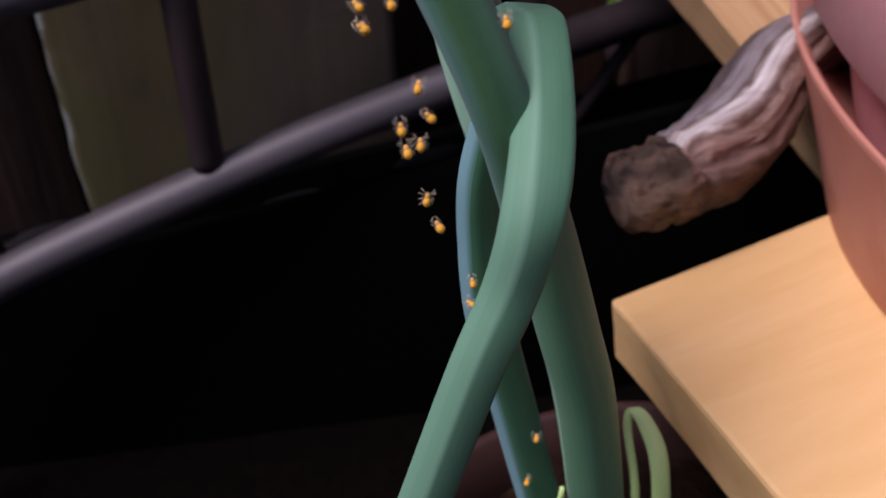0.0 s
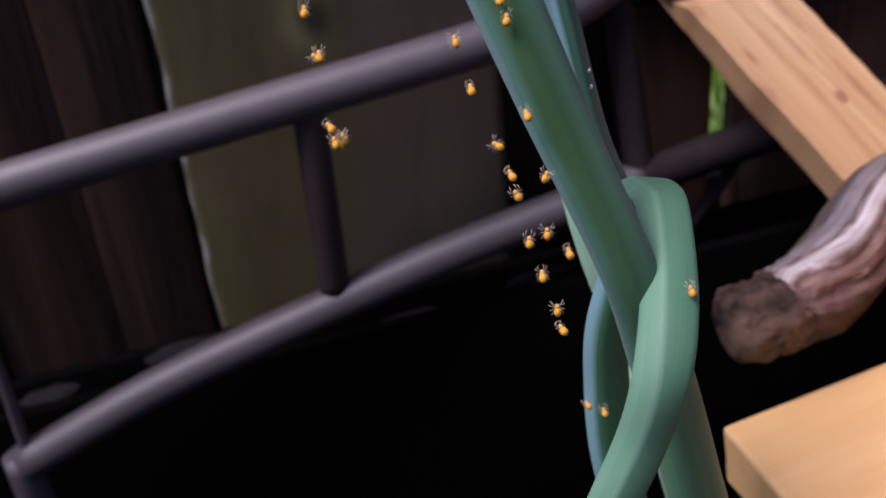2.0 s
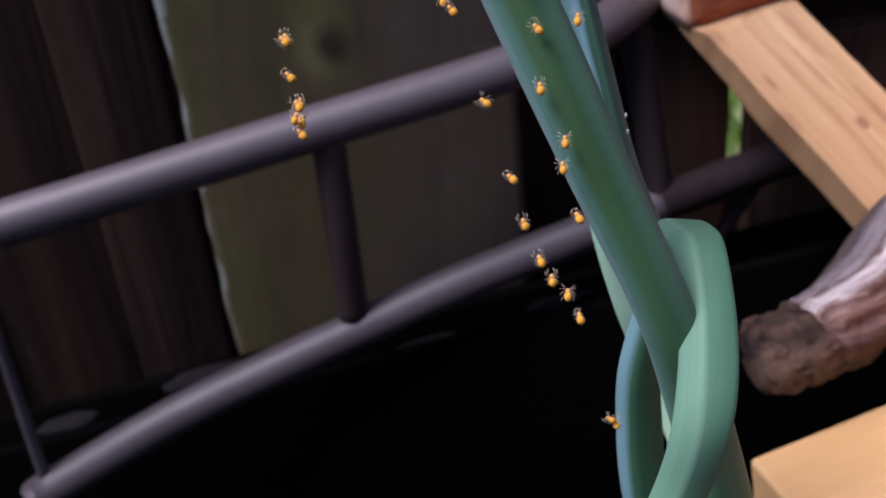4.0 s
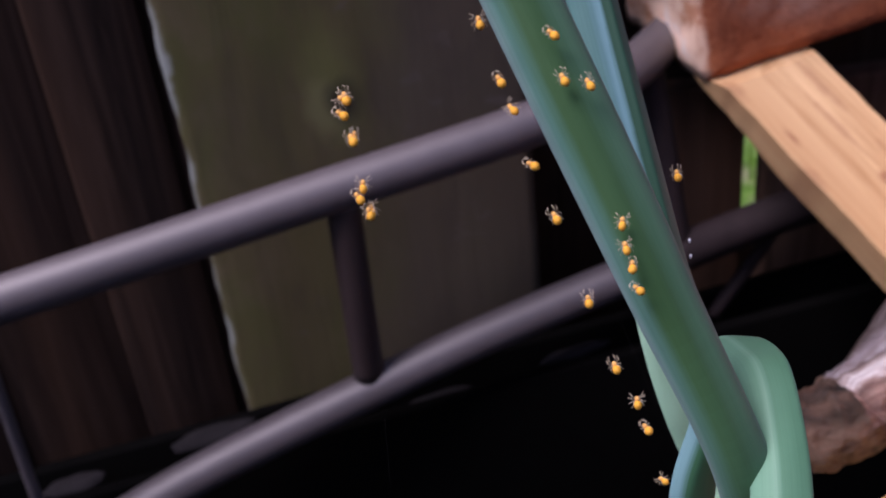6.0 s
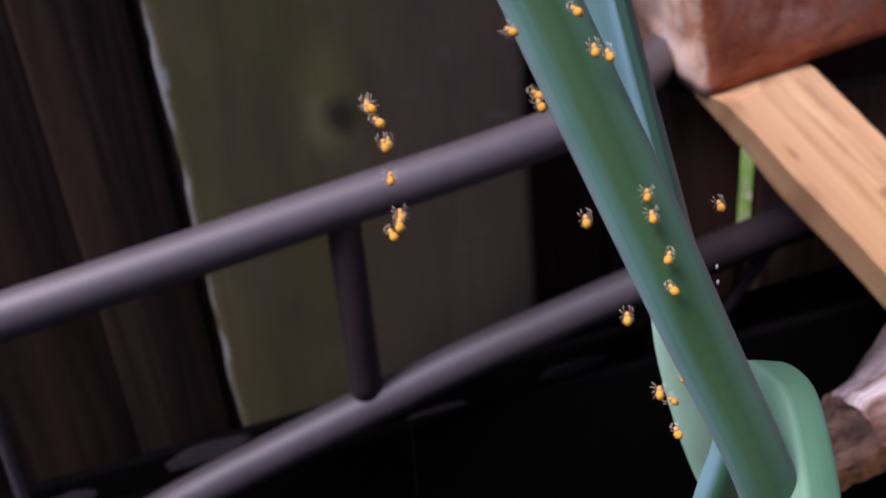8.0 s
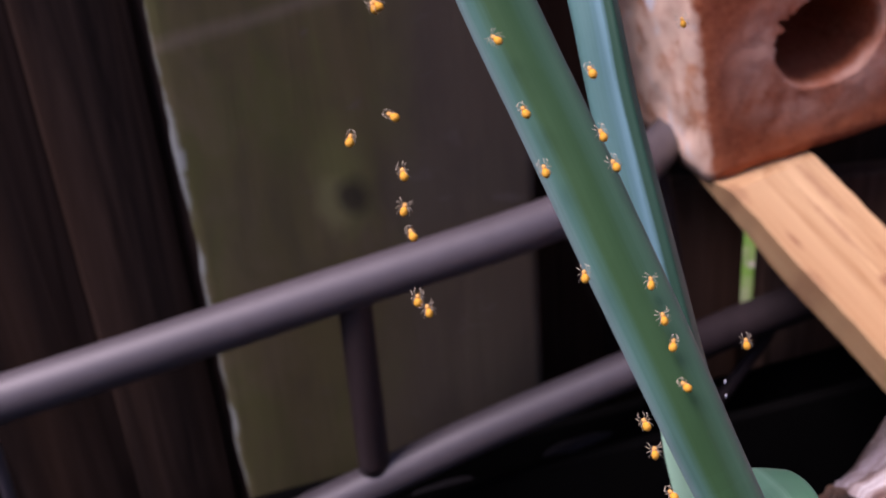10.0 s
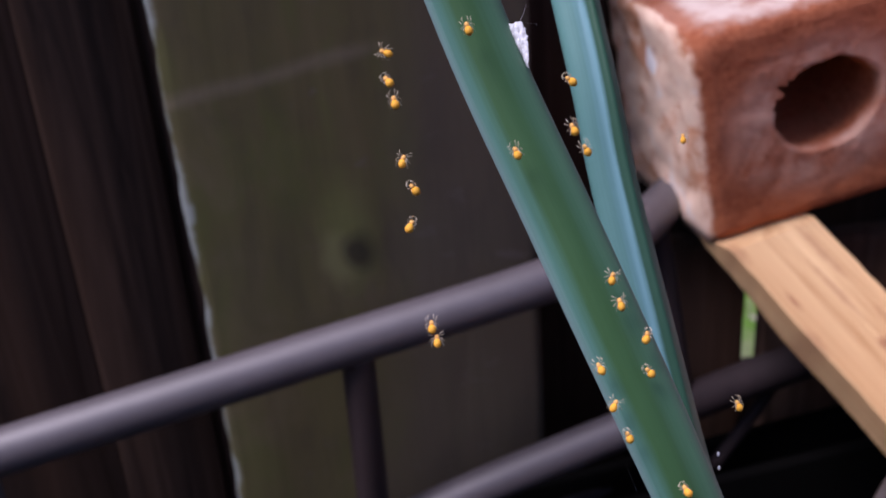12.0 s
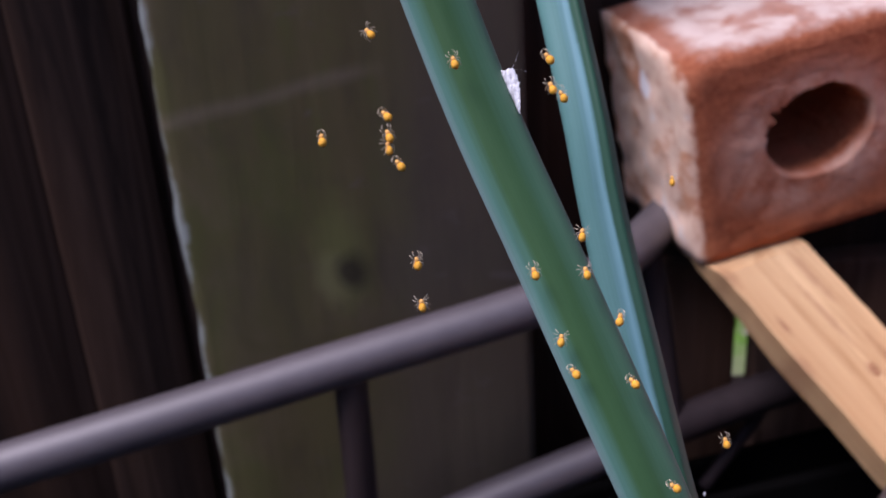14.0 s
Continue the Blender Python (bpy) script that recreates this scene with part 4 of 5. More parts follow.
def build_onion():
    onion = empty("onion_plant", pose(0.07, 0.14, 0.472))
    tagged(onion, "green onion plant with hollow waxy leaves, one of them folded", "onion plant")
    inv = onion.matrix_basis.inverted()

    def leaf(name, pts, section, material, label="", side=Vector((1, 0, 0))):
        path = catmull([inv @ Vector(p) for p in pts], 10)
        return part(name, loft(path, section, True, side, 40), material, onion, label)

    def stalk(u, a):
        front = math.atan2(math.sin(a + 1.15), math.cos(a + 1.15))
        r = 1 - 0.13 * math.exp(-(front / 0.5) ** 2) + 0.012 * noise.noise(Vector((math.cos(a) * 2, math.sin(a) * 2, u * 9)))
        slim = 1 - 0.14 * math.exp(-((u - 0.46) / 0.10) ** 2)
        return 0.0060 * (r * slim * math.cos(a) - (1 - slim)) + 0.0003, 0.0057 * r * slim * math.sin(a)
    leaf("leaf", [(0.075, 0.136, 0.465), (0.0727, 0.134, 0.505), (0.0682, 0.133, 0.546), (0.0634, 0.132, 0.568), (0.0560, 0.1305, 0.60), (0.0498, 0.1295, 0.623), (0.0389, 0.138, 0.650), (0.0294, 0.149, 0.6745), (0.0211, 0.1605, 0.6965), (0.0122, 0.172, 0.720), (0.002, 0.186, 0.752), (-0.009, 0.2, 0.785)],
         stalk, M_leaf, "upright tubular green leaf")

    leaf("leaf", [(0.0775, 0.152, 0.465), (0.0722, 0.157, 0.520), (0.0682, 0.167, 0.545), (0.0622, 0.176, 0.5690), (0.0551, 0.176, 0.5915), (0.0499, 0.1770, 0.6122), (0.0473, 0.1781, 0.6285), (0.0452, 0.1792, 0.6415)],
         lambda u, a: ((0.0034 + 0.0014 * min(1, 2 * u)) * (1.02 - u ** 6) * math.cos(a), 0.0024 * (1.02 - u ** 6) * math.sin(a)), M_leaf_pale, "pale sheath along the tall leaf")

    def folded(u, a):
        # a flattened hollow leaf with five blunt ridges, pressed flat at the fold
        press = math.exp(-((u - 0.52) / 0.05) ** 2)
        w = 0.0052 - 0.0012 * min(1, max(0, (u - 0.22) / 0.15)) + 0.0007 * min(1, max(0, (u - 0.3) / 0.2)) + 0.0005 * press
        w *= 1 + 0.11 * math.exp(-((u - 0.68) / 0.07) ** 2)
        d = 0.0032 - 0.0018 * press
        seg = 2 * math.pi / 5
        k = (a - radians(107)) % seg - seg / 2
        r = 0.45 + 0.55 * math.cos(seg / 2) / math.cos(k) + 0.06
        return w * r * math.cos(a), d * r * math.sin(a)
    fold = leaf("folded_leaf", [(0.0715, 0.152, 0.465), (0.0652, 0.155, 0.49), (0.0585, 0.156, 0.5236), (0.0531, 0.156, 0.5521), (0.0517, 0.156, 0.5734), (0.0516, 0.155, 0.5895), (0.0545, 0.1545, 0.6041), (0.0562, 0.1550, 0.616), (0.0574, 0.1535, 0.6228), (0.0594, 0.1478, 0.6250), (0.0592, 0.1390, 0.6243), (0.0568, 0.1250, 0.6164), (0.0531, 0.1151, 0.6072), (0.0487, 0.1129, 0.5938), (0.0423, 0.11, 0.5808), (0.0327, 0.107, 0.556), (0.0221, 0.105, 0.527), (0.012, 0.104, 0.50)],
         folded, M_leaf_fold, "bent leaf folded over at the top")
    fold.data.materials.append(M_leaf_blue)
    for f in fold.data.polygons:
        if f.center.y > 0.0085 and f.center.z < 0.135:
            f.material_index = 1

    def channel(u, a):
        grown = 0.6 + 0.4 * min(1, max(0, 3.4 * u - 0.2))
        x, y = 0.0052 * grown * math.cos(a), 0.0030 * grown * math.sin(a)
        return x, y + 0.0028 * max(0, 1 - abs(x - 0.0024) / 0.0024) * (-0.9 if math.sin(a) < 0 else 0.1)
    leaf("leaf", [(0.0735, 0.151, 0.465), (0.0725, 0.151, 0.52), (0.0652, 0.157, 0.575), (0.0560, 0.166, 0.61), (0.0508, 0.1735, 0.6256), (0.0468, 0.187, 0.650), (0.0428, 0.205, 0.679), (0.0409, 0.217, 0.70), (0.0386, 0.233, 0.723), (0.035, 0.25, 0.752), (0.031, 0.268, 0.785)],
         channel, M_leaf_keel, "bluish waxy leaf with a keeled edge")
    curl = catmull([inv @ Vector(p) for p in [(0.086, 0.148, 0.468), (0.087, 0.150, 0.495), (0.0860, 0.157, 0.5120), (0.0872, 0.1585, 0.5160), (0.0898, 0.1565, 0.5145), (0.0928, 0.152, 0.505), (0.0930, 0.147, 0.488), (0.0922, 0.146, 0.478)]], 8)
    part("shoot", loft(curl, lambda u, a: ((0.0011 + 0.0013 * min(1, max(0, (u - 0.35) * 3))) * math.cos(a), 0.0011 * math.sin(a)), True, Vector((1, 0, 0))), M_shoot, onion, "young pale green shoot, curled over")
    bud = catmull([inv @ Vector(p) for p in [(0.066, 0.146, 0.468), (0.0665, 0.147, 0.49), (0.068, 0.148, 0.505)]], 6)
    part("shoot", loft(bud, lambda u, a: ((0.0024 - 0.0018 * u) * math.cos(a), (0.002 - 0.0015 * u) * math.sin(a)), True), M_shoot, onion)


def build_silk():
    """The torn patch of web on the tall leaf, specks of lint and the finest threads."""
    bm = bmesh.new()
    rows = []
    for k in range(25):
        u = k / 24
        w = 0.0017 * min(1, 0.72 + 1.4 * u) * max(0, 1 - max(0, u - 0.2) / 0.72) ** 0.8
        w = w * (1 + 0.22 * noise.noise(Vector((u * 7, 3, 0))) + 0.16 * noise.noise(Vector((u * 26, 8, 0)))) + 0.00016
        c = Vector((0.01662, 0.17150, 0.7265)) + Vector((0.0020, -0.0031, -0.0066)) * u
        c.x += 0.0002 * noise.noise(Vector((u * 13, 1, 4)))
        rows.append([bm.verts.new(c + Vector((w * q, 0.0006 * (q - 0.5) ** 2 - 0.001 * q, 0.0006 * q * (1 - u) + 0.0003 * noise.noise(Vector((u * 16, q * 3, 2)))))) for q in (-0.25, 0, 0.25, 0.5, 0.75, 1)])
    for a, b in zip(rows, rows[1:]):
        for k in range(5):
            bm.faces.new((a[k], a[k + 1], b[k + 1], b[k]))
    web = part("web_patch", bm, M_web)
    web.modifiers.new("thick", "SOLIDIFY").thickness = 0.00008
    for tip, r in (((0.0190, 0.1700, 0.7300), 0.000014), ((0.0208, 0.1700, 0.7262), 0.000006), ((0.0187, 0.1702, 0.7288), 0.000009)):
        foot = Vector((0.0178, 0.1706, 0.7268))
        mid = foot.lerp(Vector(tip), 0.5) + Vector((0.0002, 0, 0.0002))
        part("strand", tube([foot, mid, tip], r, 5), M_web, web)
    tagged(web, "small torn patch of white spider silk on the leaf", "spider web")
    for p in ((0.0478, 0.150, 0.6500), (0.0481, 0.150, 0.6468), (0.0210, 0.168, 0.7010)):
        bm = bmesh.new()
        bmesh.ops.create_icosphere(bm, subdivisions=1, radius=0.0003)
        for v in bm.verts:
            v.co = v.co * (1 + 0.5 * noise.noise(v.co * 9000)) + Vector((0, 0, v.co.z))
        ob = part("lint", bm, M_silk)
        ob.location = p
        tagged(ob, "tiny white speck of lint caught on silk", "lint", "specks of lint")
    for pts in ([(0.062, 0.1205, 0.545), (0.034, 0.128, 0.640), (0.010, 0.160, 0.712), (-0.004, 0.182, 0.76)], [(-0.0085, 0.128, 0.625), (-0.006, 0.142, 0.668), (-0.0045, 0.162, 0.712), (-0.0045, 0.182, 0.757)], [(0.052, 0.143, 0.62), (0.0478, 0.15, 0.65), (0.043, 0.162, 0.69)], [(0.0165, 0.171, 0.7275), (0.0183, 0.170, 0.7295), (0.0189, 0.170, 0.732)], [(0.0400, 0.222, 0.712), (0.0538, 0.1987, 0.7021), (0.0545, 0.1982, 0.6923), (0.0490, 0.1850, 0.648)]):
        th = part("silk_thread", tube(pts, 0.000008, 6), M_strand)
        tagged(th, "hair-thin thread of spider silk", "silk thread", "silk threads")


def spiderling(pose_of_legs, plump):
    """One hatchling, head up along z, its back to -y."""
    s = empty("spiderling")
    tagged(s, "tiny yellow spiderling with pale legs on a silk thread", "spider", "spiderlings")
    mm = 0.001

    def ball(rx, ry, rz, at, taper=0.0):
        bm = bmesh.new()
        bmesh.ops.create_uvsphere(bm, u_segments=16, v_segments=12, radius=1)
        for v in bm.verts:
            slim = 1 - taper * v.co.z
            lump = 1 + 0.05 * noise.noise(v.co * 2.2 + Vector((plump * 9, 0, 0)))
            v.co = Vector((v.co.x * rx * slim, v.co.y * ry * slim, v.co.z * rz)) * lump * mm + Vector(at) * mm
        return bm
    part("abdomen", ball(0.66 * plump, 0.64 * plump, 0.78, (0, 0, -0.40), 0.14), M_yellow, s)
    part("tail_patch", ball(0.30, 0.26, 0.16, (0, -0.06, -1.12)), M_patch, s, "brown patch at the tip of the abdomen")
    part("head", ball(0.38, 0.34, 0.44, (0, 0.05, 0.56), 0.18), M_amber, s, "amber front part of the body")
    for sign in (-1, 1):
        for i, (root, knee, tip) in enumerate(pose_of_legs):
            skew = 0.16 * noise.noise(Vector((sign * 3.1, i * 2.3, plump * 20)))
            pts = [(sign * root[0] * mm, 0.1 * mm, root[1] * mm), (sign * (knee[0] + skew) * mm, -0.35 * mm, (knee[1] + skew) * mm), (sign * (tip[0] - skew) * mm, 0.25 * mm, (tip[1] + skew) * mm)]
            part("leg", tube(pts, 0.05 * mm, 4), M_leg, s, "pale translucent leg")
    return s


REACHING = (((0.18, 0.85), (0.5, 1.35), (0.42, 1.9)), ((0.3, 0.7), (0.82, 1.0), (0.98, 1.5)), ((0.3, 0.5), (0.85, 0.45), (1.12, 0.15)), ((0.28, 0.35), (0.78, -0.15), (0.95, -0.85)))
SPRAWLED = (((0.18, 0.85), (0.7, 1.2), (1.05, 1.6)), ((0.3, 0.7), (0.95, 0.85), (1.35, 0.95)), ((0.3, 0.5), (0.9, 0.25), (1.3, -0.15)), ((0.28, 0.35), (0.75, -0.3), (1.05, -1.05)))
GATHERED = (((0.18, 0.85), (0.4, 1.3), (0.12, 1.65)), ((0.3, 0.7), (0.62, 1.15), (0.40, 1.55)), ((0.3, 0.5), (0.75, 0.7), (0.62, 0.25)), ((0.28, 0.35), (0.72, 0.0), (0.60, -0.55)))


build_ground()
build_grass()
build_sky_blocker()
build_fence()
build_rack()
build_trough()
build_stick(build_brick())
build_board()
build_branch()
build_pot()
build_planter()
build_onion()


build_silk()
spiders = [spiderling(REACHING, 1.0), spiderling(SPRAWLED, 0.92), spiderling(GATHERED, 1.04)]
for k in range(33):
    spiders.append(copy_thing(spiders[k % 3], Matrix()))


def climb(k, rows):
    """Key one spiderling along its thread; it sways and turns a little as it climbs."""
    keys = []
    own = (0, -38, 22, -14, 48, -62, 10, -28, 34, 4, -50, 18)[k * 5 % 12]
    for i, (t, x, y, z) in enumerate(rows):
        lean = -14 + 0.6 * own + 24 * noise.noise(Vector((k * 3.7, i * 0.6, 0)))
        twist = 50 * noise.noise(Vector((k * 5.1, i * 0.4, 7)))
        nod = -24 + 30 * noise.noise(Vector((k * 2.9, i * 0.4, 3)))
        keys.append((t, pose(x, y, z, nod, lean, twist)))
    walk(spiders[k], keys)


def motions():
    climb(0, [(0, -0.0023, 0.1343, 0.6601), (1, -0.0023, 0.1348, 0.6611), (1.5, -0.0039, 0.1373, 0.6665), (2, -0.0002, 0.1390, 0.6702), (2.5, -0.0021, 0.1391, 0.6704), (3, -0.0094, 0.1414, 0.6754), (5.5, -0.0092, 0.1484, 0.6909), (6, -0.0063, 0.1536, 0.7021), (7.5, -0.0063, 0.1736, 0.7471), (14, -0.0063, 0.1736, 0.7571)])
    climb(1, [(0, -0.0080, 0.1332, 0.6577), (0.5, -0.0080, 0.1332, 0.6577), (1, -0.0013, 0.1310, 0.6527), (1.5, -0.0026, 0.1338, 0.6589), (2, 0.0009, 0.1359, 0.6634), (2.5, -0.0011, 0.1361, 0.6640), (3, -0.0092, 0.1390, 0.6702), (5.5, -0.0081, 0.1426, 0.6782), (6, -0.0069, 0.1461, 0.6857), (6.5, -0.0059, 0.1473, 0.6884), (7, -0.0067, 0.1468, 0.6872), (9.5, -0.0075, 0.1559, 0.7072), (10, -0.0060, 0.1620, 0.7207), (10.5, -0.0078, 0.1629, 0.7225), (11, -0.0033, 0.1626, 0.7220), (11.5, -0.0072, 0.1629, 0.7225), (12, -0.0048, 0.1644, 0.7257), (12.5, -0.0043, 0.1640, 0.7249), (13, -0.0044, 0.1642, 0.7254), (13.5, -0.0039, 0.1668, 0.7311), (14, -0.0053, 0.1688, 0.7355)])
    climb(2, [(0, -0.0064, 0.1297, 0.6499), (0.5, -0.0064, 0.1299, 0.6504), (1, -0.0002, 0.1276, 0.6454), (1.5, -0.0015, 0.1288, 0.6478), (2, 0.0017, 0.1312, 0.6531), (2.5, -0.0003, 0.1327, 0.6566), (3, -0.0092, 0.1363, 0.6643), (5.5, -0.0081, 0.1406, 0.6738), (6, -0.0075, 0.1452, 0.6838), (6.5, -0.0062, 0.1456, 0.6846), (7, -0.0064, 0.1458, 0.6851), (9.5, -0.0060, 0.1516, 0.6977), (10, -0.0057, 0.1549, 0.7051), (10.5, -0.0062, 0.1573, 0.7103), (11, -0.0028, 0.1601, 0.7165), (11.5, -0.0071, 0.1614, 0.7192), (12, -0.0049, 0.1625, 0.7216), (12.5, -0.0028, 0.1638, 0.7246), (13, -0.0037, 0.1637, 0.7244), (13.5, -0.0024, 0.1641, 0.7252), (14, -0.0039, 0.1632, 0.7233)])
    climb(3, [(0, -0.0060, 0.1284, 0.6471), (0.5, -0.0060, 0.1287, 0.6476), (1, 0.0003, 0.1271, 0.6441), (1.5, -0.0010, 0.1284, 0.6470), (2, 0.0022, 0.1301, 0.6508), (2.5, 0.0003, 0.1316, 0.6540), (3, -0.0083, 0.1343, 0.6600), (5.5, -0.0073, 0.1398, 0.6720), (6, -0.0065, 0.1436, 0.6802), (6.5, -0.0071, 0.1443, 0.6818), (7, -0.0055, 0.1445, 0.6823), (9.5, -0.0066, 0.1485, 0.6910), (10, -0.0051, 0.1512, 0.6969), (10.5, -0.0057, 0.1532, 0.7012), (11, -0.0018, 0.1557, 0.7069), (11.5, -0.0060, 0.1591, 0.7143), (12, -0.0042, 0.1611, 0.7185), (12.5, -0.0033, 0.1621, 0.7208), (13, -0.0028, 0.1622, 0.7210), (13.5, -0.0035, 0.1628, 0.7223), (14, -0.0038, 0.1619, 0.7203)])
    climb(4, [(0, -0.0054, 0.1292, 0.6466), (0.5, -0.0054, 0.1295, 0.6471), (1, 0.0009, 0.1279, 0.6436), (1.5, -0.0004, 0.1292, 0.6465), (2, 0.0028, 0.1309, 0.6503), (2.5, 0.0009, 0.1324, 0.6535), (3, -0.0086, 0.1328, 0.6567), (5.5, -0.0088, 0.1394, 0.6712), (6, -0.0058, 0.1406, 0.6737), (6.5, -0.0059, 0.1425, 0.6779), (7, -0.0054, 0.1427, 0.6784), (9.5, -0.0062, 0.1449, 0.6832), (10, -0.0056, 0.1489, 0.6920), (10.5, -0.0051, 0.1490, 0.6921), (11, -0.0004, 0.1517, 0.6980), (11.5, -0.0057, 0.1545, 0.7043), (12, -0.0039, 0.1571, 0.7099), (12.5, -0.0026, 0.1589, 0.7138), (13, -0.0028, 0.1603, 0.7168), (13.5, -0.0015, 0.1613, 0.7191), (14, -0.0040, 0.1611, 0.7185)])
    climb(5, [(0, -0.0051, 0.1304, 0.6464), (0.5, -0.0051, 0.1307, 0.6469), (1, 0.0012, 0.1291, 0.6434), (1.5, -0.0001, 0.1304, 0.6463), (2, 0.0031, 0.1321, 0.6501), (2.5, 0.0012, 0.1336, 0.6533), (3, -0.0083, 0.1340, 0.6565), (5.5, -0.0075, 0.1383, 0.6687), (6, -0.0067, 0.1399, 0.6722), (6.5, -0.0068, 0.1399, 0.6723), (7, -0.0067, 0.1391, 0.6706), (9.5, -0.0057, 0.1430, 0.6790), (10, -0.0049, 0.1472, 0.6883), (10.5, -0.0038, 0.1471, 0.6879), (11, 0.0006, 0.1492, 0.6927), (11.5, -0.0047, 0.1531, 0.7011), (12, -0.0026, 0.1552, 0.7057), (12.5, -0.0024, 0.1561, 0.7077), (13, -0.0016, 0.1571, 0.7099), (13.5, -0.0020, 0.1595, 0.7151), (14, -0.0025, 0.1599, 0.7159)])
    climb(6, [(0, -0.0051, 0.1304, 0.6464), (0.5, -0.0051, 0.1307, 0.6469), (1, 0.0012, 0.1291, 0.6434), (1.5, -0.0001, 0.1304, 0.6463), (2, 0.0031, 0.1321, 0.6501), (2.5, 0.0012, 0.1336, 0.6533), (3, -0.0083, 0.1340, 0.6565), (5.5, -0.0078, 0.1391, 0.6682), (6, -0.0054, 0.1388, 0.6699), (6.5, -0.0060, 0.1393, 0.6710), (7, -0.0047, 0.1394, 0.6711), (9.5, -0.0064, 0.1423, 0.6774), (10, -0.0052, 0.1430, 0.6790), (10.5, -0.0048, 0.1421, 0.6771), (11, 0.0022, 0.1417, 0.6761), (11.5, -0.0051, 0.1440, 0.6812), (12, -0.0021, 0.1460, 0.6855), (12.5, -0.0004, 0.1462, 0.6859), (13, -0.0002, 0.1488, 0.6917), (13.5, -0.0006, 0.1510, 0.6965), (14, -0.0012, 0.1532, 0.7013)])
    climb(7, [(0, -0.0048, 0.1316, 0.6462), (0.5, -0.0048, 0.1319, 0.6467), (1, 0.0015, 0.1303, 0.6432), (1.5, 0.0002, 0.1316, 0.6461), (2, 0.0034, 0.1333, 0.6499), (2.5, 0.0015, 0.1348, 0.6531), (3, -0.0080, 0.1352, 0.6563), (5.5, -0.0075, 0.1403, 0.6680), (6, -0.0051, 0.1400, 0.6697), (6.5, -0.0057, 0.1405, 0.6708), (7, -0.0044, 0.1406, 0.6709), (9.5, -0.0058, 0.1431, 0.6769), (10, -0.0038, 0.1422, 0.6773), (10.5, -0.0032, 0.1427, 0.6784), (11, 0.0009, 0.1428, 0.6786), (11.5, -0.0047, 0.1430, 0.6791), (12, -0.0015, 0.1450, 0.6834), (12.5, 0.0005, 0.1459, 0.6853), (13, 0.0002, 0.1469, 0.6876), (13.5, 0.0007, 0.1484, 0.6909), (14, -0.0011, 0.1503, 0.6951)])
    climb(8, [(0, -0.0057, 0.1296, 0.6469), (0.5, -0.0057, 0.1299, 0.6474), (1, 0.0006, 0.1283, 0.6439), (1.5, -0.0007, 0.1296, 0.6468), (2, 0.0025, 0.1313, 0.6506), (2.5, 0.0006, 0.1328, 0.6538), (3, -0.0080, 0.1355, 0.6598), (5.5, -0.0070, 0.1410, 0.6718), (6, -0.0062, 0.1448, 0.6800), (6.5, -0.0068, 0.1455, 0.6816), (7, -0.0052, 0.1457, 0.6821), (9.5, -0.0068, 0.1493, 0.6905), (10, -0.0126, 0.1537, 0.7025), (10.5, -0.0121, 0.1505, 0.6954), (11, -0.0019, 0.1484, 0.6908), (11.5, -0.0121, 0.1489, 0.6919), (12, -0.0038, 0.1528, 0.7004), (12.5, -0.0060, 0.1530, 0.7009), (13, -0.0081, 0.1537, 0.7025), (13.5, -0.0095, 0.1587, 0.7133), (14, -0.0145, 0.1620, 0.7206)])
    climb(9, [(0, -0.0077, 0.1344, 0.6575), (0.5, -0.0077, 0.1344, 0.6575), (1, -0.0010, 0.1322, 0.6525), (1.5, -0.0023, 0.1350, 0.6587), (2, 0.0012, 0.1371, 0.6632), (2.5, -0.0008, 0.1373, 0.6638), (3, -0.0089, 0.1402, 0.6700), (5.5, -0.0078, 0.1438, 0.6780), (6, -0.0066, 0.1473, 0.6855), (6.5, -0.0056, 0.1485, 0.6882), (7, -0.0064, 0.1480, 0.6870), (9.5, -0.0079, 0.1567, 0.7067), (10, -0.0065, 0.1628, 0.7202), (10.5, -0.0062, 0.1626, 0.7218), (11, -0.0025, 0.1656, 0.7284), (11.5, -0.0031, 0.1678, 0.7333), (13, -0.0031, 0.1878, 0.7783), (14, -0.0031, 0.1878, 0.7883)])
    climb(10, [(0, 0.0268, 0.1300, 0.6505), (0.5, 0.0270, 0.1287, 0.6477), (1, 0.0264, 0.1326, 0.6563), (1.5, 0.0239, 0.1350, 0.6615), (2, 0.0234, 0.1360, 0.6636), (2.5, 0.0216, 0.1377, 0.6675), (3, 0.0195, 0.1397, 0.6718), (5.5, 0.0152, 0.1471, 0.6879), (6, 0.0148, 0.1497, 0.6937), (6.5, 0.0155, 0.1522, 0.6990), (8, 0.0155, 0.1722, 0.7440), (14, 0.0155, 0.1722, 0.7540)])
    climb(11, [(0, 0.0283, 0.1280, 0.6462), (0.5, 0.0303, 0.1272, 0.6444), (1, 0.0287, 0.1293, 0.6491), (1.5, 0.0269, 0.1304, 0.6514), (2, 0.0251, 0.1326, 0.6564), (2.5, 0.0224, 0.1355, 0.6626), (3, 0.0206, 0.1377, 0.6675), (5.5, 0.0163, 0.1451, 0.6836), (6, 0.0168, 0.1460, 0.6855), (6.5, 0.0165, 0.1483, 0.6907), (7, 0.0148, 0.1511, 0.6968), (8.5, 0.0148, 0.1711, 0.7418), (14, 0.0148, 0.1711, 0.7518)])
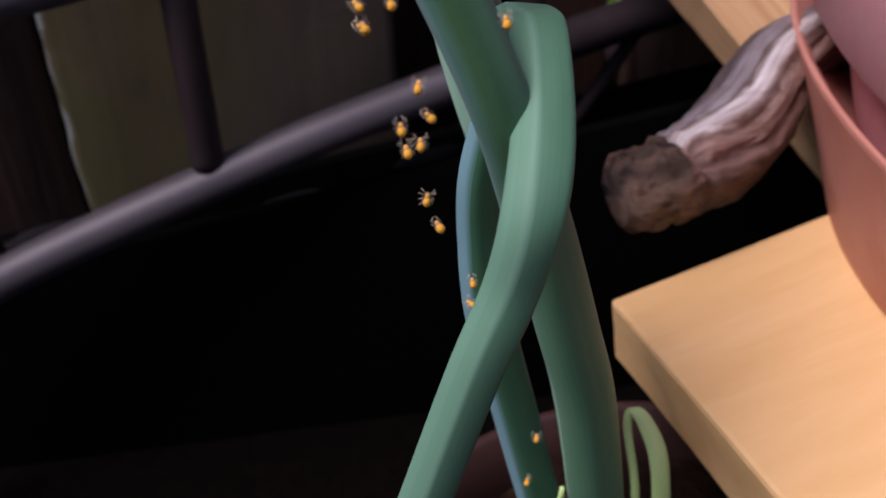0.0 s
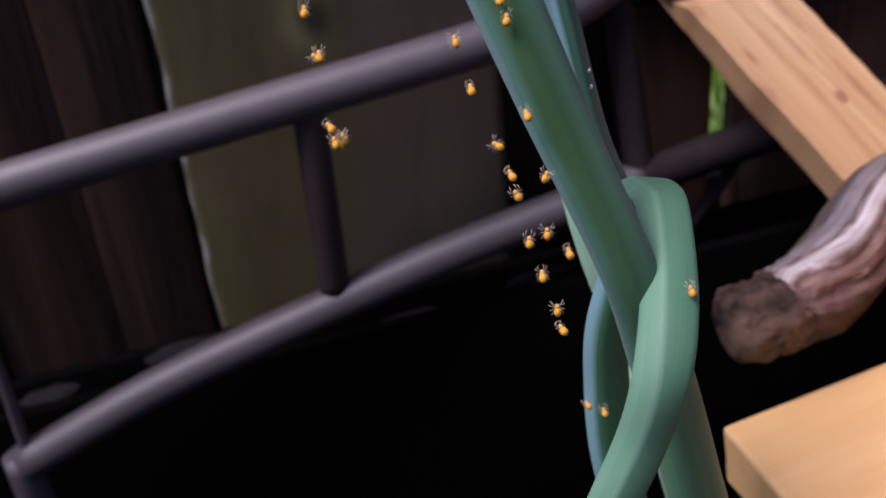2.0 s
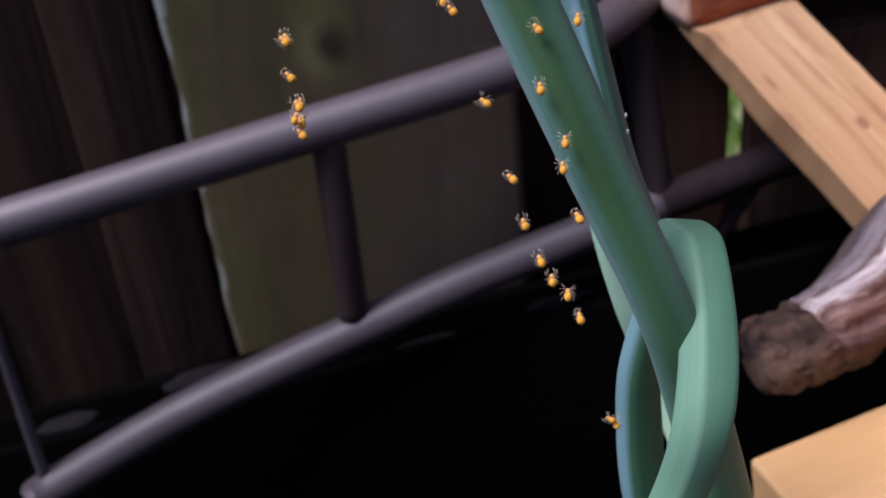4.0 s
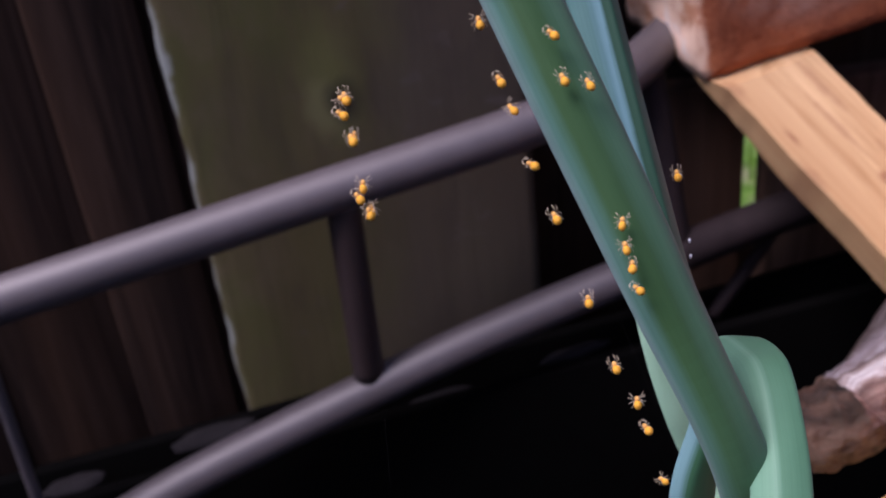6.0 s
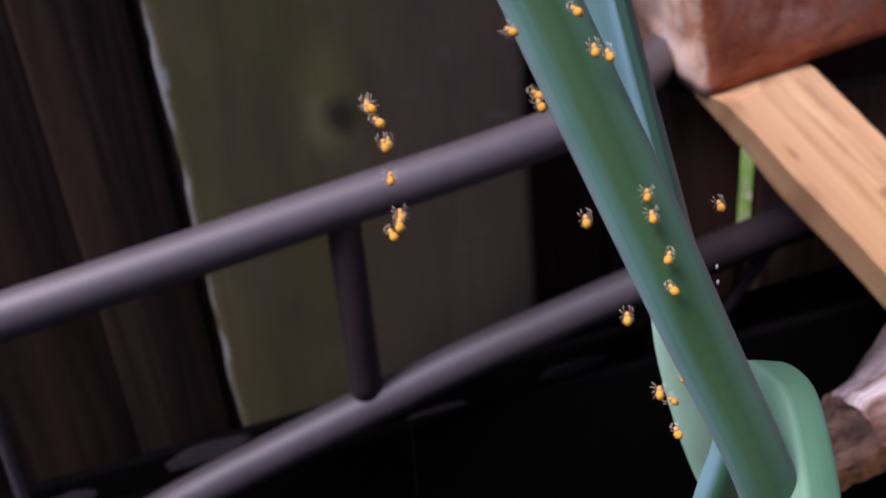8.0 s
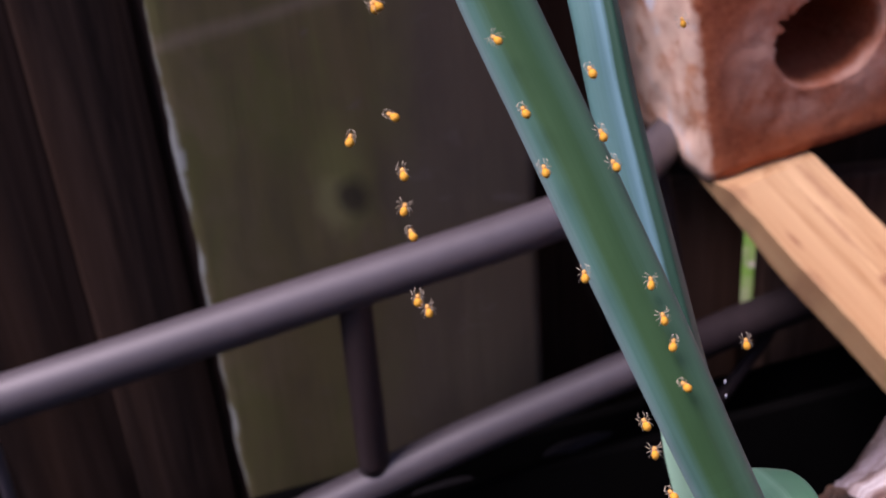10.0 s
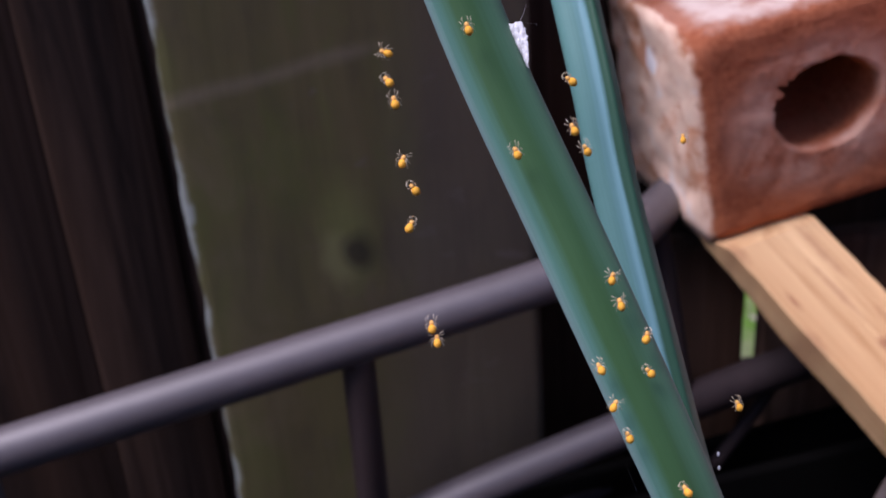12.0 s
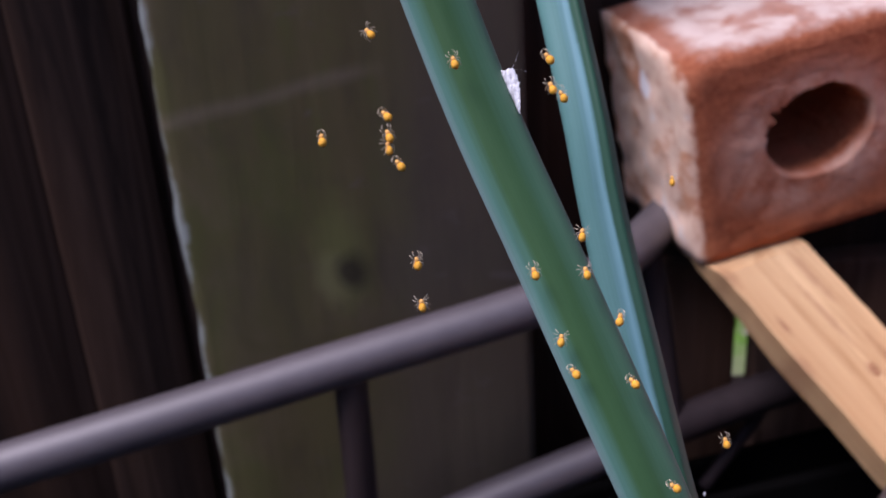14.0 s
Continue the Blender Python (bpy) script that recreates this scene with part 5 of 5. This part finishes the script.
    climb(12, [(0, 0.0341, 0.1250, 0.6397), (0.5, 0.0345, 0.1265, 0.6428), (1, 0.0349, 0.1275, 0.6450), (1.5, 0.0344, 0.1285, 0.6473), (2, 0.0337, 0.1305, 0.6517), (2.5, 0.0334, 0.1330, 0.6571), (3, 0.0326, 0.1345, 0.6604), (5.5, 0.0274, 0.1416, 0.6759), (6, 0.0264, 0.1456, 0.6846), (6.5, 0.0270, 0.1467, 0.6871), (7, 0.0270, 0.1470, 0.6878), (9.5, 0.0269, 0.1521, 0.6988), (10, 0.0265, 0.1522, 0.6991), (10.5, 0.0265, 0.1530, 0.7008), (11, 0.0265, 0.1545, 0.7043), (11.5, 0.0250, 0.1563, 0.7082), (12, 0.0240, 0.1581, 0.7120), (12.5, 0.0240, 0.1595, 0.7151), (13, 0.0235, 0.1611, 0.7186), (13.5, 0.0234, 0.1629, 0.7227), (14, 0.0234, 0.1641, 0.7252)])
    climb(13, [(0, 0.0293, 0.1251, 0.6398), (0.5, 0.0306, 0.1252, 0.6401), (1, 0.0324, 0.1268, 0.6437), (1.5, 0.0297, 0.1276, 0.6453), (2, 0.0284, 0.1287, 0.6477), (2.5, 0.0259, 0.1302, 0.6509), (3, 0.0245, 0.1315, 0.6539), (5.5, 0.0182, 0.1422, 0.6772), (6, 0.0181, 0.1441, 0.6815), (6.5, 0.0183, 0.1453, 0.6840), (7, 0.0171, 0.1465, 0.6867), (9.5, 0.0128, 0.1576, 0.7109), (10, 0.0116, 0.1590, 0.7141), (10.5, 0.0101, 0.1619, 0.7203), (11, 0.0099, 0.1654, 0.7280), (11.5, 0.0085, 0.1674, 0.7323), (13, 0.0085, 0.1874, 0.7773), (14, 0.0085, 0.1874, 0.7873)])
    climb(14, [(0, 0.0297, 0.1237, 0.6369), (0.5, 0.0317, 0.1232, 0.6356), (1, 0.0328, 0.1257, 0.6411), (1.5, 0.0310, 0.1261, 0.6420), (2, 0.0302, 0.1266, 0.6431), (2.5, 0.0281, 0.1272, 0.6444), (3, 0.0264, 0.1280, 0.6463), (5.5, 0.0216, 0.1368, 0.6655), (6, 0.0201, 0.1405, 0.6735), (6.5, 0.0198, 0.1424, 0.6776), (7, 0.0193, 0.1437, 0.6804), (9.5, 0.0154, 0.1523, 0.6993), (10, 0.0148, 0.1542, 0.7036), (10.5, 0.0130, 0.1575, 0.7106), (11, 0.0121, 0.1619, 0.7204), (11.5, 0.0093, 0.1670, 0.7314), (13, 0.0093, 0.1870, 0.7764), (14, 0.0093, 0.1870, 0.7864)])
    climb(15, [(0, 0.0299, 0.1244, 0.6366), (0.5, 0.0322, 0.1228, 0.6349), (1, 0.0332, 0.1238, 0.6371), (1.5, 0.0319, 0.1249, 0.6393), (2, 0.0308, 0.1252, 0.6400), (2.5, 0.0293, 0.1257, 0.6413), (3, 0.0276, 0.1260, 0.6419), (5.5, 0.0240, 0.1330, 0.6572), (6, 0.0227, 0.1370, 0.6658), (6.5, 0.0214, 0.1399, 0.6722), (7, 0.0199, 0.1422, 0.6774), (9.5, 0.0171, 0.1495, 0.6931), (10, 0.0169, 0.1503, 0.6950), (10.5, 0.0155, 0.1531, 0.7010), (11, 0.0152, 0.1573, 0.7104), (11.5, 0.0119, 0.1611, 0.7187), (12, 0.0087, 0.1654, 0.7281), (12.5, 0.0078, 0.1694, 0.7367), (14, 0.0078, 0.1894, 0.7817)])
    climb(16, [(0, 0.0368, 0.1200, 0.6287), (0.5, 0.0373, 0.1210, 0.6308), (1, 0.0382, 0.1225, 0.6342), (1.5, 0.0369, 0.1246, 0.6388), (2, 0.0358, 0.1262, 0.6423), (2.5, 0.0346, 0.1275, 0.6451), (3, 0.0341, 0.1288, 0.6479), (5.5, 0.0333, 0.1356, 0.6628), (6, 0.0328, 0.1360, 0.6638), (6.5, 0.0328, 0.1374, 0.6669), (7, 0.0330, 0.1379, 0.6678), (9.5, 0.0315, 0.1423, 0.6775), (10, 0.0317, 0.1422, 0.6772), (10.5, 0.0314, 0.1435, 0.6801), (11, 0.0310, 0.1450, 0.6835), (11.5, 0.0290, 0.1464, 0.6865), (12, 0.0278, 0.1479, 0.6896), (12.5, 0.0275, 0.1490, 0.6922), (13, 0.0273, 0.1505, 0.6954), (13.5, 0.0270, 0.1525, 0.6999), (14, 0.0261, 0.1540, 0.7031)])
    climb(17, [(0, 0.0380, 0.1181, 0.6246), (0.5, 0.0387, 0.1186, 0.6256), (1, 0.0400, 0.1189, 0.6263), (1.5, 0.0392, 0.1204, 0.6297), (2, 0.0384, 0.1208, 0.6305), (2.5, 0.0374, 0.1224, 0.6340), (3, 0.0364, 0.1237, 0.6367), (5.5, 0.0337, 0.1312, 0.6531), (6, 0.0341, 0.1316, 0.6542), (6.5, 0.0345, 0.1319, 0.6548), (7, 0.0349, 0.1321, 0.6551), (9.5, 0.0347, 0.1355, 0.6625), (10, 0.0355, 0.1351, 0.6616), (10.5, 0.0354, 0.1363, 0.6643), (11, 0.0350, 0.1384, 0.6689), (11.5, 0.0336, 0.1400, 0.6724), (12, 0.0323, 0.1413, 0.6752), (12.5, 0.0325, 0.1424, 0.6778), (13, 0.0330, 0.1428, 0.6785), (13.5, 0.0332, 0.1432, 0.6794), (14, 0.0323, 0.1436, 0.6803)])
    climb(18, [(0, 0.0337, 0.1176, 0.6234), (0.5, 0.0345, 0.1177, 0.6236), (1, 0.0353, 0.1189, 0.6263), (1.5, 0.0336, 0.1202, 0.6292), (2, 0.0320, 0.1219, 0.6328), (2.5, 0.0304, 0.1229, 0.6351), (3, 0.0291, 0.1233, 0.6359), (5.5, 0.0268, 0.1287, 0.6477), (6, 0.0262, 0.1313, 0.6535), (6.5, 0.0256, 0.1334, 0.6581), (7, 0.0248, 0.1346, 0.6606), (9.5, 0.0208, 0.1433, 0.6798), (10, 0.0213, 0.1432, 0.6794), (10.5, 0.0208, 0.1454, 0.6843), (11, 0.0202, 0.1493, 0.6927), (11.5, 0.0170, 0.1533, 0.7015), (12, 0.0144, 0.1569, 0.7094), (12.5, 0.0129, 0.1597, 0.7156), (13, 0.0104, 0.1628, 0.7224), (13.5, 0.0099, 0.1641, 0.7252), (14, 0.0079, 0.1664, 0.7302)])
    climb(19, [(0, 0.0363, 0.1166, 0.6211), (0.5, 0.0361, 0.1173, 0.6228), (1, 0.0374, 0.1179, 0.6241), (1.5, 0.0363, 0.1201, 0.6289), (2, 0.0351, 0.1223, 0.6338), (2.5, 0.0351, 0.1250, 0.6395), (3, 0.0344, 0.1265, 0.6430), (5.5, 0.0326, 0.1344, 0.6602), (6, 0.0329, 0.1344, 0.6603), (6.5, 0.0336, 0.1355, 0.6627), (7, 0.0333, 0.1365, 0.6648), (9.5, 0.0328, 0.1398, 0.6721), (10, 0.0331, 0.1397, 0.6719), (10.5, 0.0326, 0.1411, 0.6748), (11, 0.0323, 0.1430, 0.6790), (11.5, 0.0305, 0.1449, 0.6832), (12, 0.0287, 0.1461, 0.6857), (12.5, 0.0285, 0.1470, 0.6878), (13, 0.0277, 0.1482, 0.6904), (13.5, 0.0271, 0.1498, 0.6938), (14, 0.0262, 0.1514, 0.6974)])
    climb(20, [(0, 0.0462, 0.1465, 0.6320), (3.2, 0.0462, 0.1465, 0.6320), (5.5, 0.0333, 0.1330, 0.6572), (6, 0.0336, 0.1332, 0.6575), (6.5, 0.0345, 0.1337, 0.6586), (7, 0.0350, 0.1341, 0.6595), (9.5, 0.0341, 0.1375, 0.6671), (10, 0.0342, 0.1379, 0.6679), (10.5, 0.0345, 0.1397, 0.6717), (11, 0.0344, 0.1415, 0.6758), (11.5, 0.0335, 0.1432, 0.6794), (12, 0.0324, 0.1437, 0.6804), (12.5, 0.0322, 0.1441, 0.6815), (13, 0.0314, 0.1454, 0.6842), (13.5, 0.0314, 0.1468, 0.6873), (14, 0.0310, 0.1480, 0.6900)])
    climb(21, [(0, 0.0342, 0.1162, 0.6204), (0.5, 0.0353, 0.1160, 0.6197), (1, 0.0364, 0.1168, 0.6216), (1.5, 0.0350, 0.1180, 0.6244), (2, 0.0336, 0.1194, 0.6275), (2.5, 0.0316, 0.1210, 0.6309), (3, 0.0303, 0.1217, 0.6324), (5.5, 0.0291, 0.1254, 0.6406), (6, 0.0292, 0.1268, 0.6435), (6.5, 0.0289, 0.1284, 0.6471), (7, 0.0280, 0.1298, 0.6501), (9.5, 0.0271, 0.1336, 0.6585), (10, 0.0284, 0.1329, 0.6569), (10.5, 0.0280, 0.1345, 0.6604), (11, 0.0286, 0.1368, 0.6655), (11.5, 0.0271, 0.1387, 0.6697), (12, 0.0243, 0.1419, 0.6766), (12.5, 0.0238, 0.1437, 0.6805), (13, 0.0223, 0.1454, 0.6842), (13.5, 0.0200, 0.1490, 0.6922), (14, 0.0177, 0.1517, 0.6981)])
    climb(22, [(0, 0.0367, 0.1160, 0.6118), (0.5, 0.0372, 0.1160, 0.6147), (1, 0.0375, 0.1160, 0.6194), (1.5, 0.0364, 0.1164, 0.6208), (2, 0.0355, 0.1170, 0.6220), (2.5, 0.0339, 0.1180, 0.6243), (3, 0.0327, 0.1193, 0.6273), (5.5, 0.0314, 0.1238, 0.6369), (6, 0.0320, 0.1243, 0.6380), (6.5, 0.0315, 0.1249, 0.6393), (7, 0.0323, 0.1246, 0.6388), (9.5, 0.0286, 0.1313, 0.6534), (10, 0.0294, 0.1309, 0.6526), (10.5, 0.0293, 0.1326, 0.6563), (11, 0.0305, 0.1343, 0.6601), (11.5, 0.0284, 0.1366, 0.6650), (12, 0.0260, 0.1393, 0.6709), (12.5, 0.0251, 0.1421, 0.6771), (13, 0.0241, 0.1427, 0.6784), (13.5, 0.0230, 0.1447, 0.6828), (14, 0.0210, 0.1470, 0.6878)])
    climb(23, [(0, 0.0383, 0.1160, 0.6066), (0.5, 0.0381, 0.1160, 0.6104), (1, 0.0390, 0.1160, 0.6131), (1.5, 0.0369, 0.1160, 0.6172), (2, 0.0361, 0.1160, 0.6186), (2.5, 0.0346, 0.1163, 0.6205), (3, 0.0341, 0.1174, 0.6229), (5.5, 0.0322, 0.1224, 0.6339), (6, 0.0330, 0.1224, 0.6340), (6.5, 0.0330, 0.1235, 0.6362), (7, 0.0332, 0.1239, 0.6373), (9.5, 0.0320, 0.1261, 0.6421), (10, 0.0315, 0.1279, 0.6460), (10.5, 0.0313, 0.1302, 0.6511), (11, 0.0319, 0.1320, 0.6551), (11.5, 0.0297, 0.1350, 0.6615), (12, 0.0278, 0.1371, 0.6660), (12.5, 0.0269, 0.1393, 0.6709), (13, 0.0248, 0.1414, 0.6756), (13.5, 0.0247, 0.1427, 0.6784), (14, 0.0227, 0.1447, 0.6827)])
    climb(24, [(0, 0.0482, 0.1490, 0.5687), (0.5, 0.0481, 0.1490, 0.5687), (1, 0.0522, 0.1490, 0.5679), (1.5, 0.0511, 0.1490, 0.5699), (2, 0.0495, 0.1490, 0.5712), (2.5, 0.0439, 0.1490, 0.5759), (3, 0.0444, 0.1490, 0.5775), (5.5, 0.0452, 0.1490, 0.5831), (6, 0.0453, 0.1490, 0.5833), (6.5, 0.0437, 0.1490, 0.5910), (7, 0.0419, 0.1490, 0.6091), (9.5, 0.0363, 0.1264, 0.6428), (10, 0.0350, 0.1254, 0.6405), (11.5, 0.0350, 0.1154, 0.5505), (14, 0.0350, 0.1154, 0.5405)])
    climb(25, [(0, 0.0476, 0.1490, 0.5634), (0.5, 0.0473, 0.1490, 0.5646), (1, 0.0504, 0.1490, 0.5647), (1.5, 0.0484, 0.1490, 0.5684), (2, 0.0459, 0.1490, 0.5738), (2.5, 0.0440, 0.1490, 0.5802), (3, 0.0441, 0.1490, 0.5807), (5.5, 0.0431, 0.1490, 0.5896), (6, 0.0433, 0.1490, 0.5961), (6.5, 0.0421, 0.1490, 0.6053), (7, 0.0401, 0.1490, 0.6173), (9.5, 0.0362, 0.1237, 0.6367), (10, 0.0362, 0.1248, 0.6391), (11.5, 0.0362, 0.1148, 0.5491), (14, 0.0362, 0.1148, 0.5391)])
    climb(26, [(0, 0.0399, 0.1323, 0.6556), (0.5, 0.0399, 0.1325, 0.6561), (1, 0.0324, 0.1368, 0.6655), (1.5, 0.0314, 0.1376, 0.6671), (2, 0.0311, 0.1383, 0.6688), (2.5, 0.0311, 0.1390, 0.6704), (3, 0.0311, 0.1401, 0.6726), (5.5, 0.0264, 0.1477, 0.6892), (6, 0.0255, 0.1484, 0.6909), (6.5, 0.0258, 0.1497, 0.6936), (7, 0.0255, 0.1506, 0.6957), (9.5, 0.0245, 0.1577, 0.7112), (11, 0.0245, 0.1777, 0.7562), (14, 0.0245, 0.1777, 0.7662)])
    climb(27, [(0, 0.0411, 0.1312, 0.6533), (0.5, 0.0411, 0.1315, 0.6538), (1, 0.0340, 0.1332, 0.6576), (1.5, 0.0327, 0.1353, 0.6622), (2, 0.0320, 0.1370, 0.6659), (2.5, 0.0325, 0.1373, 0.6665), (3, 0.0323, 0.1374, 0.6667), (5.5, 0.0302, 0.1445, 0.6822), (6, 0.0302, 0.1451, 0.6835), (6.5, 0.0298, 0.1458, 0.6851), (7, 0.0298, 0.1466, 0.6868), (9.5, 0.0277, 0.1507, 0.6958), (10, 0.0280, 0.1501, 0.6946), (10.5, 0.0279, 0.1514, 0.6974), (11, 0.0280, 0.1529, 0.7007), (11.5, 0.0267, 0.1548, 0.7049), (12, 0.0257, 0.1566, 0.7088), (12.5, 0.0259, 0.1583, 0.7124), (13, 0.0258, 0.1600, 0.7163), (13.5, 0.0262, 0.1622, 0.7209), (14, 0.0250, 0.1635, 0.7238)])
    climb(28, [(0, 0.0418, 0.1388, 0.6701), (2.5, 0.0418, 0.1401, 0.6726), (3, 0.0411, 0.1395, 0.6713), (5.5, 0.0346, 0.1476, 0.6891), (7, 0.0346, 0.1676, 0.7341), (14, 0.0346, 0.1676, 0.7441)])
    climb(29, [(0, 0.0276, 0.1517, 0.6991), (9.5, 0.0276, 0.1565, 0.7086), (10, 0.0259, 0.1563, 0.7081), (10.5, 0.0257, 0.1574, 0.7106), (11, 0.0258, 0.1591, 0.7141), (11.5, 0.0245, 0.1601, 0.7165), (12, 0.0243, 0.1613, 0.7191), (12.5, 0.0245, 0.1624, 0.7214), (13, 0.0237, 0.1634, 0.7236), (13.5, 0.0232, 0.1651, 0.7274), (14, 0.0233, 0.1661, 0.7296)])
    climb(30, [(0, 0.0502, 0.1220, 0.6365), (0.5, 0.0539, 0.1220, 0.6322), (1, 0.0573, 0.1220, 0.6275), (1.5, 0.0574, 0.1220, 0.6233), (2, 0.0596, 0.1220, 0.6192), (2.5, 0.0614, 0.1220, 0.6151), (3, 0.0621, 0.1220, 0.6108), (4.5, 0.0621, 0.1120, 0.5208), (14, 0.0621, 0.1120, 0.5108)])
    climb(31, [(0, 0.0620, 0.1500, 0.5207), (0.5, 0.0628, 0.1500, 0.5249), (1, 0.0662, 0.1500, 0.5171), (2.5, 0.0662, 0.1400, 0.4271), (14, 0.0662, 0.1400, 0.4171)])
    climb(32, [(0, 0.0599, 0.1500, 0.5065), (0.5, 0.0612, 0.1500, 0.5080), (2, 0.0612, 0.1400, 0.4180), (14, 0.0612, 0.1400, 0.4080)])
    climb(33, [(0, 0.0462, 0.1465, 0.6320), (3.2, 0.0462, 0.1465, 0.6320), (5.5, 0.0459, 0.1566, 0.6617), (6, 0.0472, 0.1558, 0.6599), (6.5, 0.0482, 0.1559, 0.6602), (7, 0.0491, 0.1556, 0.6596), (9.5, 0.0510, 0.1547, 0.6575), (10, 0.0527, 0.1536, 0.6551), (10.5, 0.0536, 0.1536, 0.6551), (11, 0.0537, 0.1542, 0.6565), (11.5, 0.0525, 0.1545, 0.6572), (12, 0.0527, 0.1544, 0.6570), (12.5, 0.0533, 0.1544, 0.6569), (13, 0.0538, 0.1544, 0.6569), (13.5, 0.0542, 0.1544, 0.6570), (14, 0.0530, 0.1547, 0.6575)])
    climb(34, [(0, 0.0538, 0.1946, 0.6945), (10, 0.0538, 0.1979, 0.7011), (10.5, 0.0537, 0.1978, 0.7005), (11, 0.0537, 0.1978, 0.6995), (11.5, 0.0534, 0.1967, 0.6970), (12, 0.0546, 0.1971, 0.6931), (12.5, 0.0560, 0.1978, 0.6911), (13, 0.0555, 0.1980, 0.6911), (13.5, 0.0552, 0.1977, 0.6913), (14, 0.0545, 0.1974, 0.6923)])
    climb(35, [(0, 0.0462, 0.1465, 0.6320), (10.5, 0.0462, 0.1465, 0.6320), (11, 0.0362, 0.1293, 0.6491), (11.5, 0.0364, 0.1317, 0.6544), (12, 0.0364, 0.1330, 0.6570), (12.5, 0.0369, 0.1335, 0.6582), (13, 0.0381, 0.1345, 0.6605), (13.5, 0.0387, 0.1356, 0.6628), (14, 0.0375, 0.1361, 0.6640)])


motions()
